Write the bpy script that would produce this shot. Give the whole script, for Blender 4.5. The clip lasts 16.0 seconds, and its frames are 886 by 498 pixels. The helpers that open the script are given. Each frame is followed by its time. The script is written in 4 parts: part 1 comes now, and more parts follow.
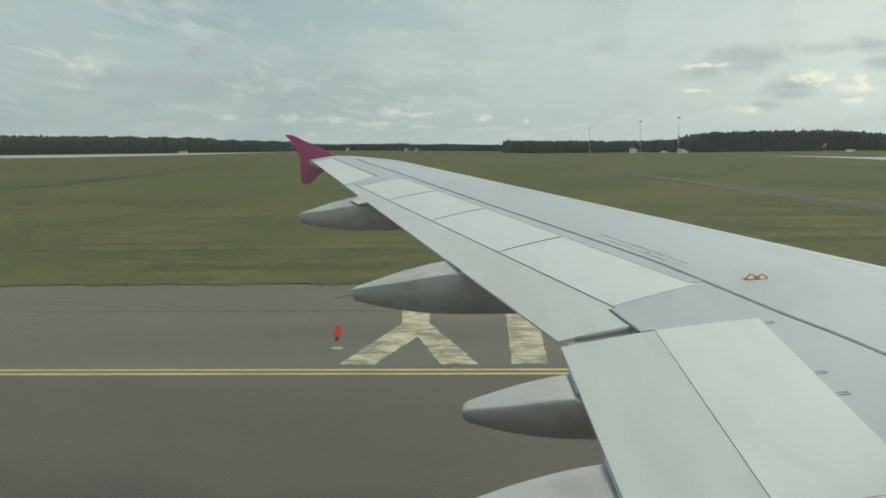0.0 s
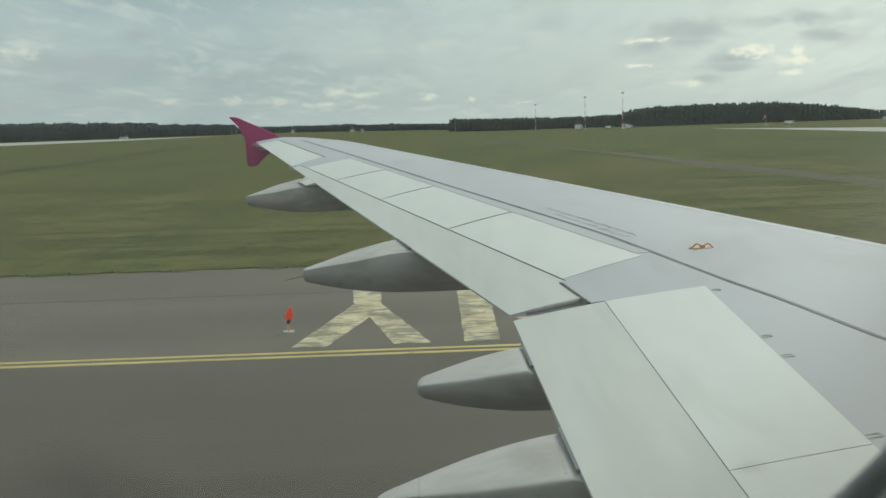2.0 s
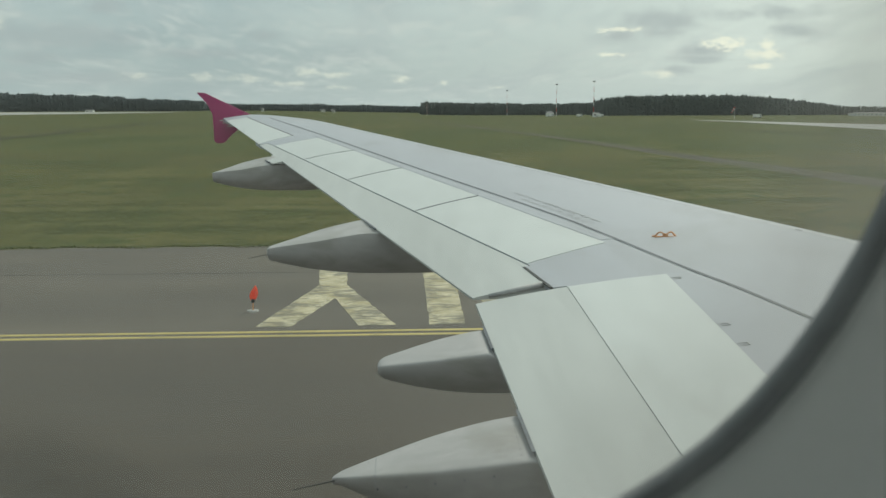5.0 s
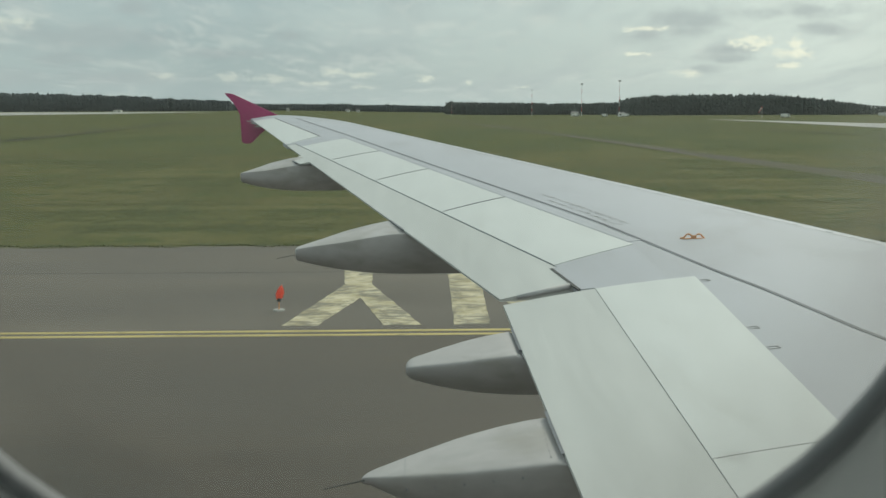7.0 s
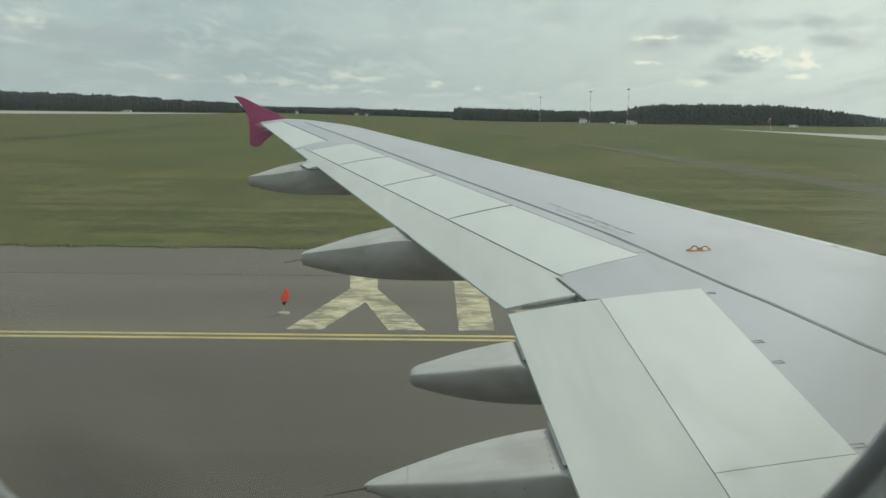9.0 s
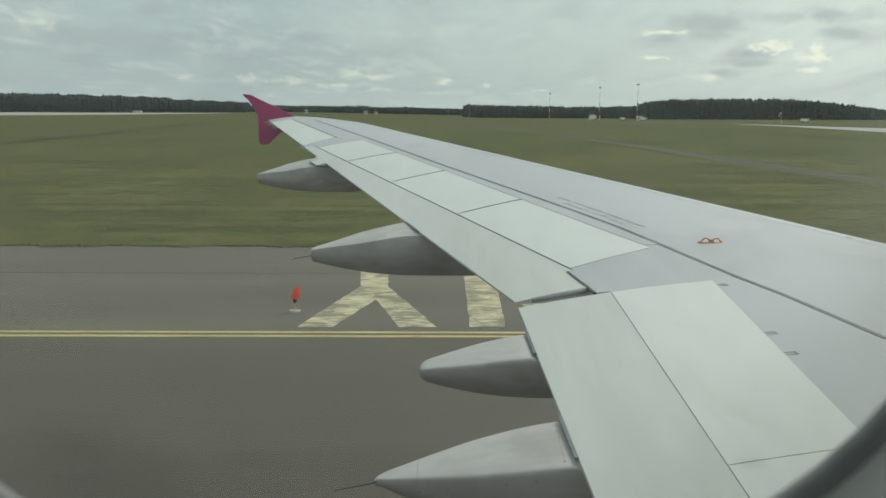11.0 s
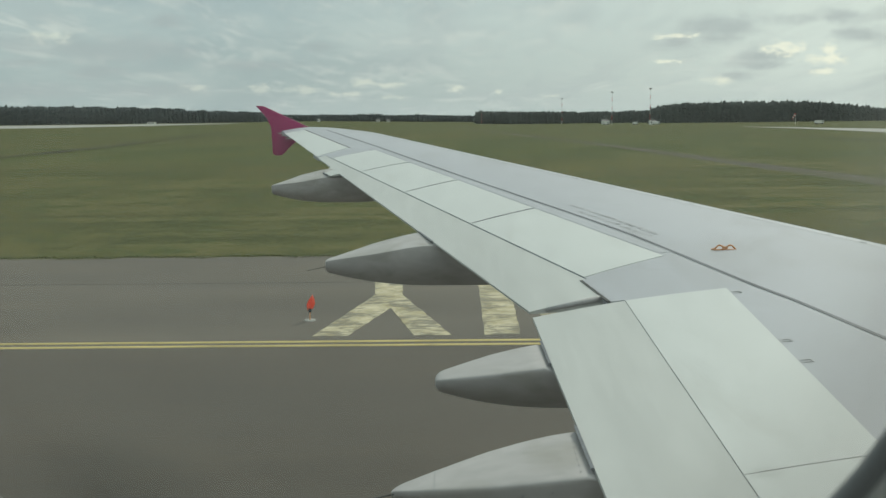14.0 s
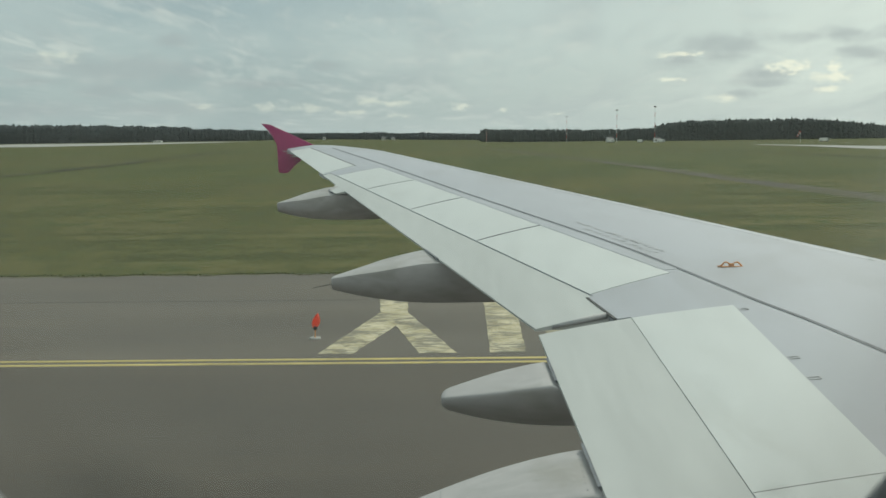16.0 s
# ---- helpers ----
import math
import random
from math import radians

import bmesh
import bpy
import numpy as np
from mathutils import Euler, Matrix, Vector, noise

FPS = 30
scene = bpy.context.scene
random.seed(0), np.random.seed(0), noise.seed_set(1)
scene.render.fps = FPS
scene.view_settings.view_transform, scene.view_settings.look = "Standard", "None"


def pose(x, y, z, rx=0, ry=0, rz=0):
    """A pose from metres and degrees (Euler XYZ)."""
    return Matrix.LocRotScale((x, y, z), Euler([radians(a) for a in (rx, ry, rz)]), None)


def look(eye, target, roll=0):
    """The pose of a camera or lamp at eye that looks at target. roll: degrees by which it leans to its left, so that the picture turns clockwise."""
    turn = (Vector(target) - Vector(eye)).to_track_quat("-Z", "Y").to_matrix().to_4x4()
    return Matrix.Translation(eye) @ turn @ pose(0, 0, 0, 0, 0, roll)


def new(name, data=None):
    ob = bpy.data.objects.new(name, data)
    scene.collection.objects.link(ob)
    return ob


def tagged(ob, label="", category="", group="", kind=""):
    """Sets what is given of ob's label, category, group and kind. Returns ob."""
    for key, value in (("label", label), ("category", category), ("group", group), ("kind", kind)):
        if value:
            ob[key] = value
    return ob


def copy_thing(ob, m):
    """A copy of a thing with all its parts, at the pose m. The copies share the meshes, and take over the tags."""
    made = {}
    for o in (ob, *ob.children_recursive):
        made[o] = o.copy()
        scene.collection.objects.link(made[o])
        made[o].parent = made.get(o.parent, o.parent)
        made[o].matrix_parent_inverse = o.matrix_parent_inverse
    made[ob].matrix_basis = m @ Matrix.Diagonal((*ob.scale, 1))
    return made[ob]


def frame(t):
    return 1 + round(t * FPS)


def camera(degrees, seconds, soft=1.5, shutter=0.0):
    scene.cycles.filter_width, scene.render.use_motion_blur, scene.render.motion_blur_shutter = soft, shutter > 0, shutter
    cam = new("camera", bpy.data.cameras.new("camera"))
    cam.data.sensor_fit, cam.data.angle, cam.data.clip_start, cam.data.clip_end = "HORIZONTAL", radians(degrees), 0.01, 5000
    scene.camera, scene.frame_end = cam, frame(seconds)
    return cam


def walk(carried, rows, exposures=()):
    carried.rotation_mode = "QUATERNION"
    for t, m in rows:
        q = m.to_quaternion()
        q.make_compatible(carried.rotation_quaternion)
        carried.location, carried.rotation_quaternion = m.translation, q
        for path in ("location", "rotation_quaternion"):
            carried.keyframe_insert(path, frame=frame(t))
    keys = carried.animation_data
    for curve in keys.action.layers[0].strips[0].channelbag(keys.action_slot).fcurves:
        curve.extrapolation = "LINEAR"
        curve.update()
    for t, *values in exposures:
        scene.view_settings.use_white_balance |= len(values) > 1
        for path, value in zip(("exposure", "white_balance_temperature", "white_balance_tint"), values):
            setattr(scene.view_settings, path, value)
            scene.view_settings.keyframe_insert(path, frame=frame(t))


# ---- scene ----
cam = camera(52.0, 16.0, soft=1.5)
cam.data.dof.use_dof, cam.data.dof.focus_distance, cam.data.dof.aperture_fstop = True, 9.0, 20.0
PATH = [
    (0.0, pose(0.0000, 0.0209, 4.4079, 83.585, 0.658, 2.141)),
    (0.5, pose(0.0026, 0.0006, 4.4082, 83.723, 1.622, 1.993)),
    (1.0, pose(-0.0044, 0.0085, 4.4043, 83.176, 1.441, 1.666)),
    (1.5, pose(-0.0024, 0.0053, 4.4018, 82.877, 0.956, -0.752)),
    (2.0, pose(-0.0061, 0.0128, 4.3957, 82.227, 1.873, -1.209)),
    (2.5, pose(0.0038, 0.0206, 4.3912, 80.853, 1.683, -1.308)),
    (3.0, pose(0.0102, 0.0233, 4.3861, 81.207, 2.247, -2.077)),
    (3.5, pose(0.0164, 0.0314, 4.3766, 81.116, 2.098, -3.256)),
    (6.0, pose(0.0062, 0.0071, 4.3908, 81.200, -0.620, -2.276)),
    (6.5, pose(-0.0030, 0.0067, 4.3929, 81.213, -0.144, -1.784)),
    (7.0, pose(-0.0067, -0.0016, 4.3966, 81.153, 0.149, -1.450)),
    (7.5, pose(0.0003, 0.0118, 4.3919, 81.152, 0.179, -1.539)),
    (8.0, pose(0.0060, 0.0167, 4.3856, 81.096, 0.773, -1.519)),
    (8.5, pose(0.0027, 0.0027, 4.3951, 81.035, 1.156, -1.410)),
    (9.0, pose(-0.0075, -0.0079, 4.4124, 81.481, -0.780, -0.933)),
    (11.5, pose(0.0015, 0.0164, 4.3872, 81.290, 0.003, -0.177)),
    (12.0, pose(0.0026, 0.0001, 4.4015, 81.254, 0.041, 0.018)),
    (12.5, pose(0.0021, -0.0055, 4.4054, 81.097, -0.359, 0.401)),
    (13.0, pose(0.0038, -0.0036, 4.4095, 81.144, 0.043, 0.592)),
    (13.5, pose(0.0022, -0.0102, 4.4128, 81.468, 0.389, 0.562)),
    (14.0, pose(-0.0000, -0.0094, 4.4157, 81.751, 0.636, 0.408)),
    (14.5, pose(-0.0010, -0.0055, 4.4129, 81.967, 1.029, 0.364)),
    (15.0, pose(0.0013, -0.0039, 4.4075, 82.136, 1.286, 0.169)),
    (15.5, pose(-0.0011, -0.0022, 4.4101, 82.377, 0.782, 0.461)),
    (16.0, pose(-0.0032, -0.0064, 4.4116, 82.875, 0.720, 0.723)),
]
walk(cam, PATH, exposures=((0.0, 0.0, 6560.0, 3.0), (16.0, 0.0, 6560.0, 3.0)))

# ---- world and sun ----
SUN_EL, SUN_AZ = radians(42), radians(35)
world = bpy.data.worlds.new("sky")
scene.world = world
world.use_nodes = True


class Nodes:
    """A short way to write node trees."""

    def __init__(self, tree):
        self.tree = tree
        tree.nodes.clear()

    def add(self, kind, **kw):
        n = self.tree.nodes.new(kind)
        for k, v in kw.items():
            if k in n.inputs:
                n.inputs[k].default_value = v
            elif k == "operation":
                n.operation = v
            elif k == "sky_type":
                n.sky_type = v
            elif k == "sun_disc":
                n.sun_disc = v
            else:
                raise KeyError(k)
        return n

    def link(self, a, b):
        self.tree.links.new(a, b)

    def value(self, x, socket):
        if isinstance(x, (int, float)):
            socket.default_value = x
        else:
            self.link(x, socket)

    def math(self, op, a, b=0.0, clamp=False):
        n = self.tree.nodes.new("ShaderNodeMath")
        n.operation, n.use_clamp = op, clamp
        self.value(a, n.inputs[0])
        self.value(b, n.inputs[1])
        return n.outputs[0]

    def mix(self, fac, a, b, blend="MIX"):
        n = self.tree.nodes.new("ShaderNodeMix")
        n.data_type, n.blend_type = "RGBA", blend
        self.value(fac, n.inputs[0])
        for x, s in ((a, n.inputs[6]), (b, n.inputs[7])):
            if isinstance(x, tuple):
                s.default_value = (*x[:3], 1)
            else:
                self.link(x, s)
        return n.outputs[2]

    def noise(self, vec, scale, detail=4.0, rough=0.55, distort=0.0):
        n = self.add("ShaderNodeTexNoise", Scale=scale, Detail=detail, Roughness=rough, Distortion=distort)
        if vec is not None:
            self.link(vec, n.inputs["Vector"])
        return n.outputs["Fac"]

    def ramp(self, fac, lo, hi):
        n = self.add("ShaderNodeMapRange")
        n.interpolation_type = "SMOOTHSTEP"
        n.inputs["From Min"].default_value, n.inputs["From Max"].default_value = lo, hi
        self.link(fac, n.inputs["Value"])
        return n.outputs["Result"]

    def mapping(self, vec, scale=(1, 1, 1), loc=(0, 0, 0), rot=(0, 0, 0)):
        n = self.add("ShaderNodeMapping", Scale=scale, Location=loc, Rotation=rot)
        self.link(vec, n.inputs["Vector"])
        return n.outputs["Vector"]


GREY_CLOUDS = [(-22.7, 4.23, 2.21, 0.54), (-19.1, 4.02, 3.21, 0.65), (-23.8, 3.33, 1.78, 0.21), (-20.7, 2.83, 1.43, 0.32), (-12.2, 3.26, 2.32, 0.27), (-7.7, 4.38, 0.93, 0.27), (-17.0, 5.77, 1.00, 0.32), (16.6, 5.11, 1.85, 0.58), (16.2, 4.41, 1.35, 0.32), (13.7, 4.26, 1.07, 0.43), (18.9, 3.31, 1.50, 0.27), (18.0, 2.81, 1.50, 0.27), (22.4, 5.36, 2.32, 0.32), (23.9, 4.35, 1.07, 0.38), (17.3, 2.27, 1.21, 0.27), (-24.8, 1.69, 2.50, 0.38), (-17.8, 1.77, 2.85, 0.32)]
PALE_CLOUDS = [(-15.4, 1.86, 0.57, 0.21), (-11.8, 1.82, 0.75, 0.21), (-9.1, 1.77, 0.89, 0.21), (-6.4, 1.50, 0.78, 0.12), (-5.4, 2.19, 0.57, 0.21), (-3.7, 1.99, 0.64, 0.16), (-3.4, 1.27, 0.57, 0.12), (0.4, 1.76, 0.43, 0.18), (3.0, 1.55, 0.25, 0.11), (6.5, 1.23, 0.36, 0.11), (13.2, 3.18, 0.64, 0.11), (16.3, 2.05, 0.64, 0.18), (22.2, 3.62, 0.29, 0.29), (22.1, 3.06, 0.86, 0.25), (22.0, 2.33, 0.57, 0.18), (19.8, 3.74, 0.93, 0.32), (-23.3, 4.77, 1.00, 0.25), (13.7, 4.65, 1.07, 0.14)]


def build_sky():
    n = Nodes(world.node_tree)
    sky = n.add("ShaderNodeTexSky", sky_type="NISHITA", sun_disc=False)
    sky.sun_elevation, sky.sun_rotation = SUN_EL, SUN_AZ
    sky.air_density, sky.dust_density, sky.ozone_density = 1.0, 2.5, 1.0
    co = n.add("ShaderNodeTexCoord").outputs["Generated"]
    sep = n.add("ShaderNodeSeparateXYZ")
    n.link(co, sep.inputs[0])
    z = n.math("MAXIMUM", sep.outputs[2], 0.0)
    az = n.math("ARCTAN2", sep.outputs[0], sep.outputs[1])
    dome = n.add("ShaderNodeCombineXYZ")
    n.link(az, dome.inputs[0])
    n.link(n.math("ARCSINE", sep.outputs[2]), dome.inputs[1])
    dome = dome.outputs[0]

    def heaps(rows, rough, ragged_by, lo, hi):
        """Cover of single clouds, given as azimuth, height, half width and half height in degrees."""
        near = None
        for a, e, w, h in rows:
            to = n.mapping(dome, (57.3 / w, 57.3 / h, 0), (-a / w, -e / h, 0))
            d = n.add("ShaderNodeVectorMath", operation="LENGTH")
            n.link(to, d.inputs[0])
            near = d.outputs["Value"] if near is None else n.math("MINIMUM", near, d.outputs["Value"])
        d = n.math("ADD", near, n.math("MULTIPLY", n.math("SUBTRACT", rough, 0.5), ragged_by))
        return n.math("SUBTRACT", 1.0, n.ramp(d, lo, hi))

    # the cloud deck seen along its underside, so that it flattens towards the horizon
    deck = n.add("ShaderNodeVectorMath", operation="SCALE")
    n.link(co, deck.inputs[0])
    n.link(n.math("DIVIDE", 1.0, n.math("ADD", z, 0.11)), deck.inputs["Scale"])
    deck = deck.outputs[0]

    def layer(kx, ky, ox, oy, lo, hi, lit):
        """Cover of a deck of clouds, and its lit upper rims."""
        d = [n.ramp(n.noise(n.mapping(deck, (kx, ky, 0), (ox, oy + k * lit, 0)), 1.0, 7, 0.58, 0.25), lo, hi) for k in (0, 1)]
        return d[0], n.math("SUBTRACT", d[0], d[1], True)

    # a broad veil, two decks of soft clouds, single grey clouds, and small bright heaps
    veil = n.ramp(n.noise(n.mapping(dome, (2.2, 6.5, 1), (4.4, 1.1, 0), (0, 0, radians(-18))), 1.0, 5, 0.55, 0.8), 0.40, 0.62)
    bank, bank_top = layer(1.9, 0.55, 3.7, 1.4, 0.45, 0.66, 0.12)
    wisp, wisp_top = layer(5.2, 1.5, 8.1, 3.3, 0.47, 0.66, 0.14)
    ragged = n.noise(n.mapping(dome, (26.0, 60.0, 1), (2.0, 1.0, 0)), 1.0, 6, 0.62, 0.4)
    grey = heaps(GREY_CLOUDS, ragged, 3.6, 0.0, 1.9)
    pale = heaps(PALE_CLOUDS, n.noise(n.mapping(dome, (75.0, 150.0, 1)), 1.0, 7, 0.68, 0.3), 5.0, 0.1, 1.7)
    side = n.ramp(az, -0.30, 0.55)
    base = n.mix(0.85, sky.outputs[0], (3.7, 4.87, 5.28))
    c = n.mix(n.math("MULTIPLY", n.math("ADD", n.math("MULTIPLY", veil, 0.60), 0.20), n.math("ADD", n.math("MULTIPLY", side, 0.5), 0.42)), base, (7.3, 8.1, 7.8))
    c = n.mix(n.math("MULTIPLY", side, 0.58), c, (9.1, 9.9, 9.2))
    c = n.mix(n.math("MULTIPLY", bank, 0.34), c, (4.9, 5.5, 5.7))
    c = n.mix(n.math("MULTIPLY", bank_top, 0.45), c, (9.2, 9.6, 8.9))
    c = n.mix(n.math("MULTIPLY", wisp, 0.20), c, (4.6, 5.3, 5.5))
    c = n.mix(n.math("MULTIPLY", wisp_top, 0.25), c, (8.9, 9.2, 8.5))
    c = n.mix(n.math("MULTIPLY", grey, n.math("ADD", n.math("MULTIPLY", side, 0.15), 0.50)), c, (4.4, 4.9, 5.1))
    c = n.mix(n.math("MULTIPLY", pale, n.math("ADD", n.math("MULTIPLY", side, 0.65), 0.33)), c, (10.6, 10.6, 9.0))
    haze = n.math("SUBTRACT", 1.0, n.ramp(z, 0.0, 0.06))
    c = n.mix(n.math("MULTIPLY", haze, 0.30), c, (5.6, 6.3, 6.4))
    bg = n.add("ShaderNodeBackground", Strength=0.087)
    n.link(c, bg.inputs["Color"])
    out = n.add("ShaderNodeOutputWorld")
    n.link(bg.outputs[0], out.inputs[0])


build_sky()
# fill lamps added in the neighbouring window openings to brighten the cabin wall
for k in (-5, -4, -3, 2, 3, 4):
    lamp = new("cabin_fill_lamp", bpy.data.lights.new("cabin_fill_lamp", "AREA"))
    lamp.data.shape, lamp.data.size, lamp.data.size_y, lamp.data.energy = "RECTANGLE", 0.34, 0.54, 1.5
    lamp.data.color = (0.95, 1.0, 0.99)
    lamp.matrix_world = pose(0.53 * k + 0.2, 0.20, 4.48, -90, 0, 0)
sun = new("sun", bpy.data.lights.new("sun", "SUN"))
sun.data.energy, sun.data.angle, sun.data.color = 1.5, radians(14), (1.0, 0.96, 0.88)
to_sun = Vector((math.sin(SUN_AZ) * math.cos(SUN_EL), math.cos(SUN_AZ) * math.cos(SUN_EL), math.sin(SUN_EL)))
sun.matrix_world = look(Vector((0, 0, 60)) + to_sun * 20, Vector((0, 0, 60)))


# ---- materials ----
def material(name, color, rough=0.6, metal=0.0, vary=0.08, scale=1.0, stretch=(1, 1, 1), bump=0.0, bump_scale=40.0,
             second=None, second_scale=0.3, second_lo=0.5, second_hi=0.75, second_amount=1.0, random=0.0, spec=0.5, smudges=()):
    """Principled surface with variation at two scales, wear of a second colour, and relief."""
    m = bpy.data.materials.new(name)
    m.use_nodes = True
    n = Nodes(m.node_tree)
    co0 = n.add("ShaderNodeTexCoord").outputs["Object"]
    co = n.mapping(co0, stretch)
    fine = n.noise(co, 9.0 * scale, 6, 0.65)
    broad = n.noise(co, 0.8 * scale, 4, 0.5)
    v = n.math("ADD", n.math("MULTIPLY", fine, 0.5), n.math("MULTIPLY", broad, 0.5))
    lo = tuple(c * (1 - 2.2 * vary) for c in color)
    hi = tuple(min(1.0, c * (1 + 2.2 * vary)) for c in color)
    c = n.mix(n.ramp(v, 0.3, 0.7), lo, hi)
    if second:
        s = n.ramp(n.noise(co, second_scale, 6, 0.6, 0.5), second_lo, second_hi)
        c = n.mix(n.math("MULTIPLY", s, second_amount), c, second)
    if random:
        info = n.add("ShaderNodeNewGeometry").outputs["Random Per Island"]
        k = n.math("ADD", n.math("MULTIPLY", info, 2 * random), 1 - random)
        comb = n.add("ShaderNodeCombineColor")
        for s in comb.inputs[:3]:
            n.link(k, s)
        c = n.mix(1.0, c, comb.outputs[0], "MULTIPLY")
    for at, size, turn, dark, much in smudges:
        far = n.add("ShaderNodeVectorMath", operation="LENGTH")
        n.link(n.mapping(n.mapping(co0, loc=(-at[0], -at[1], 0), rot=(0, 0, turn)), (1 / size[0], 1 / size[1], 0)), far.inputs[0])
        d = n.math("ADD", far.outputs["Value"], n.math("MULTIPLY", n.math("SUBTRACT", n.noise(co0, 9.0, 4, 0.6), 0.5), 1.2))
        c = n.mix(n.math("MULTIPLY", n.math("SUBTRACT", 1.0, n.ramp(d, 0.1, 1.1)), much), c, dark)
    p = n.add("ShaderNodeBsdfPrincipled", Roughness=rough, Metallic=metal)
    p.inputs["Specular IOR Level"].default_value = spec
    n.link(c, p.inputs["Base Color"])
    n.link(n.math("ADD", n.math("MULTIPLY", n.math("SUBTRACT", fine, 0.5), 0.25), rough, True), p.inputs["Roughness"])
    if bump:
        b = n.add("ShaderNodeBump", Strength=bump, Distance=0.02)
        n.link(n.noise(co, bump_scale, 5, 0.7), b.inputs["Height"])
        n.link(b.outputs[0], p.inputs["Normal"])
    out = n.add("ShaderNodeOutputMaterial")
    n.link(p.outputs[0], out.inputs[0])
    return m


M = {}
M["skin"] = material("grey_wing_skin", (0.48, 0.492, 0.53), 0.6, 0, 0.035, 0.5, (1, 0.5, 1), second=(0.37, 0.37, 0.38), second_scale=0.9, second_lo=0.5, second_hi=0.75, second_amount=0.5, spec=0.3)
M["panel"] = material("pale_panel_paint", (0.665, 0.685, 0.672), 0.5, 0, 0.03, 0.6, (1.5, 0.4, 1), second=(0.49, 0.49, 0.46), second_scale=2.6, second_lo=0.52, second_hi=0.8, second_amount=0.4, spec=0.35,
                       smudges=(((0.99, 2.76), (0.07, 0.06), 0.0, (0.36, 0.36, 0.34), 0.35), ((1.32, 3.80), (0.16, 0.025), 0.1, (0.30, 0.30, 0.28), 0.5), ((1.15, 2.95), (0.25, 0.12), 0.4, (0.40, 0.40, 0.38), 0.25)))
M["flap"] = material("flap_paint", (0.59, 0.60, 0.582), 0.5, 0, 0.04, 0.6, (2.5, 0.3, 1), second=(0.42, 0.42, 0.39), second_scale=1.1, second_lo=0.5, second_hi=0.9, second_amount=0.35, spec=0.35,
                      smudges=(((0.72, 4.94), (0.30, 0.06), 0.15, (0.20, 0.19, 0.18), 0.6), ((0.70, 5.10), (0.10, 0.22), -0.35, (0.33, 0.32, 0.30), 0.4)))
M["fairing"] = material("fairing_paint", (0.49, 0.472, 0.468), 0.6, 0, 0.06, 1.5, (0.8, 1.5, 1.5), spec=0.25, second=(0.33, 0.31, 0.275), second_scale=3.0, second_lo=0.45, second_hi=0.7, second_amount=0.65)
M["metal"] = material("bare_metal_edge", (0.62, 0.63, 0.64), 0.3, 0.7, 0.05, 1.0)
# also colours the strip painted as shade under the skin edge
M["seal"] = material("dark_seal_and_shade", (0.06, 0.06, 0.058), 0.7, 0, 0.1, 3.0)
M["seam"] = material("seam_sealant", (0.17, 0.18, 0.20), 0.7, 0, 0.12, 2.0)
M["magenta"] = material("magenta_paint", (0.42, 0.03, 0.16), 0.4, 0, 0.04, 1.0)
M["stencil"] = material("stencil_grey", (0.385, 0.38, 0.385), 0.6, 0, 0.1, 4.0)
M["orange"] = material("orange_fitting", (0.74, 0.36, 0.16), 0.5, 0, 0.12, 12.0)
M["asphalt"] = material("asphalt", (0.083, 0.069, 0.052), 0.85, 0, 0.12, 0.5, (0.25, 1.0, 1), 0.2, 30.0, (0.108, 0.095, 0.079), 0.10, 0.42, 0.68, 0.8)
M["shoulder"] = material("shoulder_asphalt", (0.131, 0.113, 0.089), 0.85, 0, 0.12, 0.5, (0.2, 1.0, 1), 0.2, 30.0, (0.104, 0.093, 0.079), 0.16, 0.45, 0.7, 0.8)
M["joint"] = material("joint_tar", (0.06, 0.056, 0.05), 0.8, 0, 0.15, 1.0)
M["joint_pale"] = material("filled_joint", (0.098, 0.09, 0.078), 0.85, 0, 0.15, 1.0)
M["yellow"] = material("yellow_line_paint", (0.50, 0.40, 0.14), 0.7, 0, 0.12, 2.0, (0.5, 2, 1), second=(0.2, 0.17, 0.08), second_scale=3.0, second_lo=0.55, second_hi=0.7, second_amount=0.6)
M["verge"] = material("verge_grit", (0.155, 0.140, 0.108), 0.95, 0, 0.15, 0.8, second=(0.11, 0.11, 0.05), second_scale=0.5, second_lo=0.5, second_hi=0.65, second_amount=0.8)
M["concrete"] = material("pale_concrete", (0.37, 0.36, 0.335), 0.85, 0, 0.08, 0.3)
M["dirt"] = material("bare_track", (0.042, 0.042, 0.028), 0.95, 0, 0.15, 0.3, (1, 0.3, 1), spec=0.1, second=(0.090, 0.092, 0.036), second_scale=0.12, second_lo=0.42, second_hi=0.55, second_amount=0.9)
M["path"] = material("service_road_asphalt", (0.098, 0.088, 0.068), 0.9, 0, 0.10, 0.3, (1, 0.3, 1), spec=0.2, second=(0.088, 0.084, 0.036), second_scale=0.25, second_lo=0.38, second_hi=0.6, second_amount=0.8)
M["black"] = material("black_rubber", (0.03, 0.03, 0.03), 0.7, 0, 0.1, 6.0)
M["white"] = material("white_paint", (0.78, 0.78, 0.75), 0.6, 0, 0.04, 2.0)
M["red"] = material("red_paint", (0.55, 0.06, 0.05), 0.6, 0, 0.05, 2.0)
M["sign_yellow"] = material("sign_yellow", (0.55, 0.36, 0.05), 0.5, 0, 0.04, 3.0)
M["lining"] = material("cabin_lining", (0.89, 0.90, 0.89), 0.65, 0, 0.03, 4.0)
M["rubber"] = material("window_seal", (0.27, 0.28, 0.29), 0.6, 0, 0.1, 8.0)
M["bark"] = material("bark", (0.10, 0.075, 0.05), 0.9, 0, 0.15, 1.0)


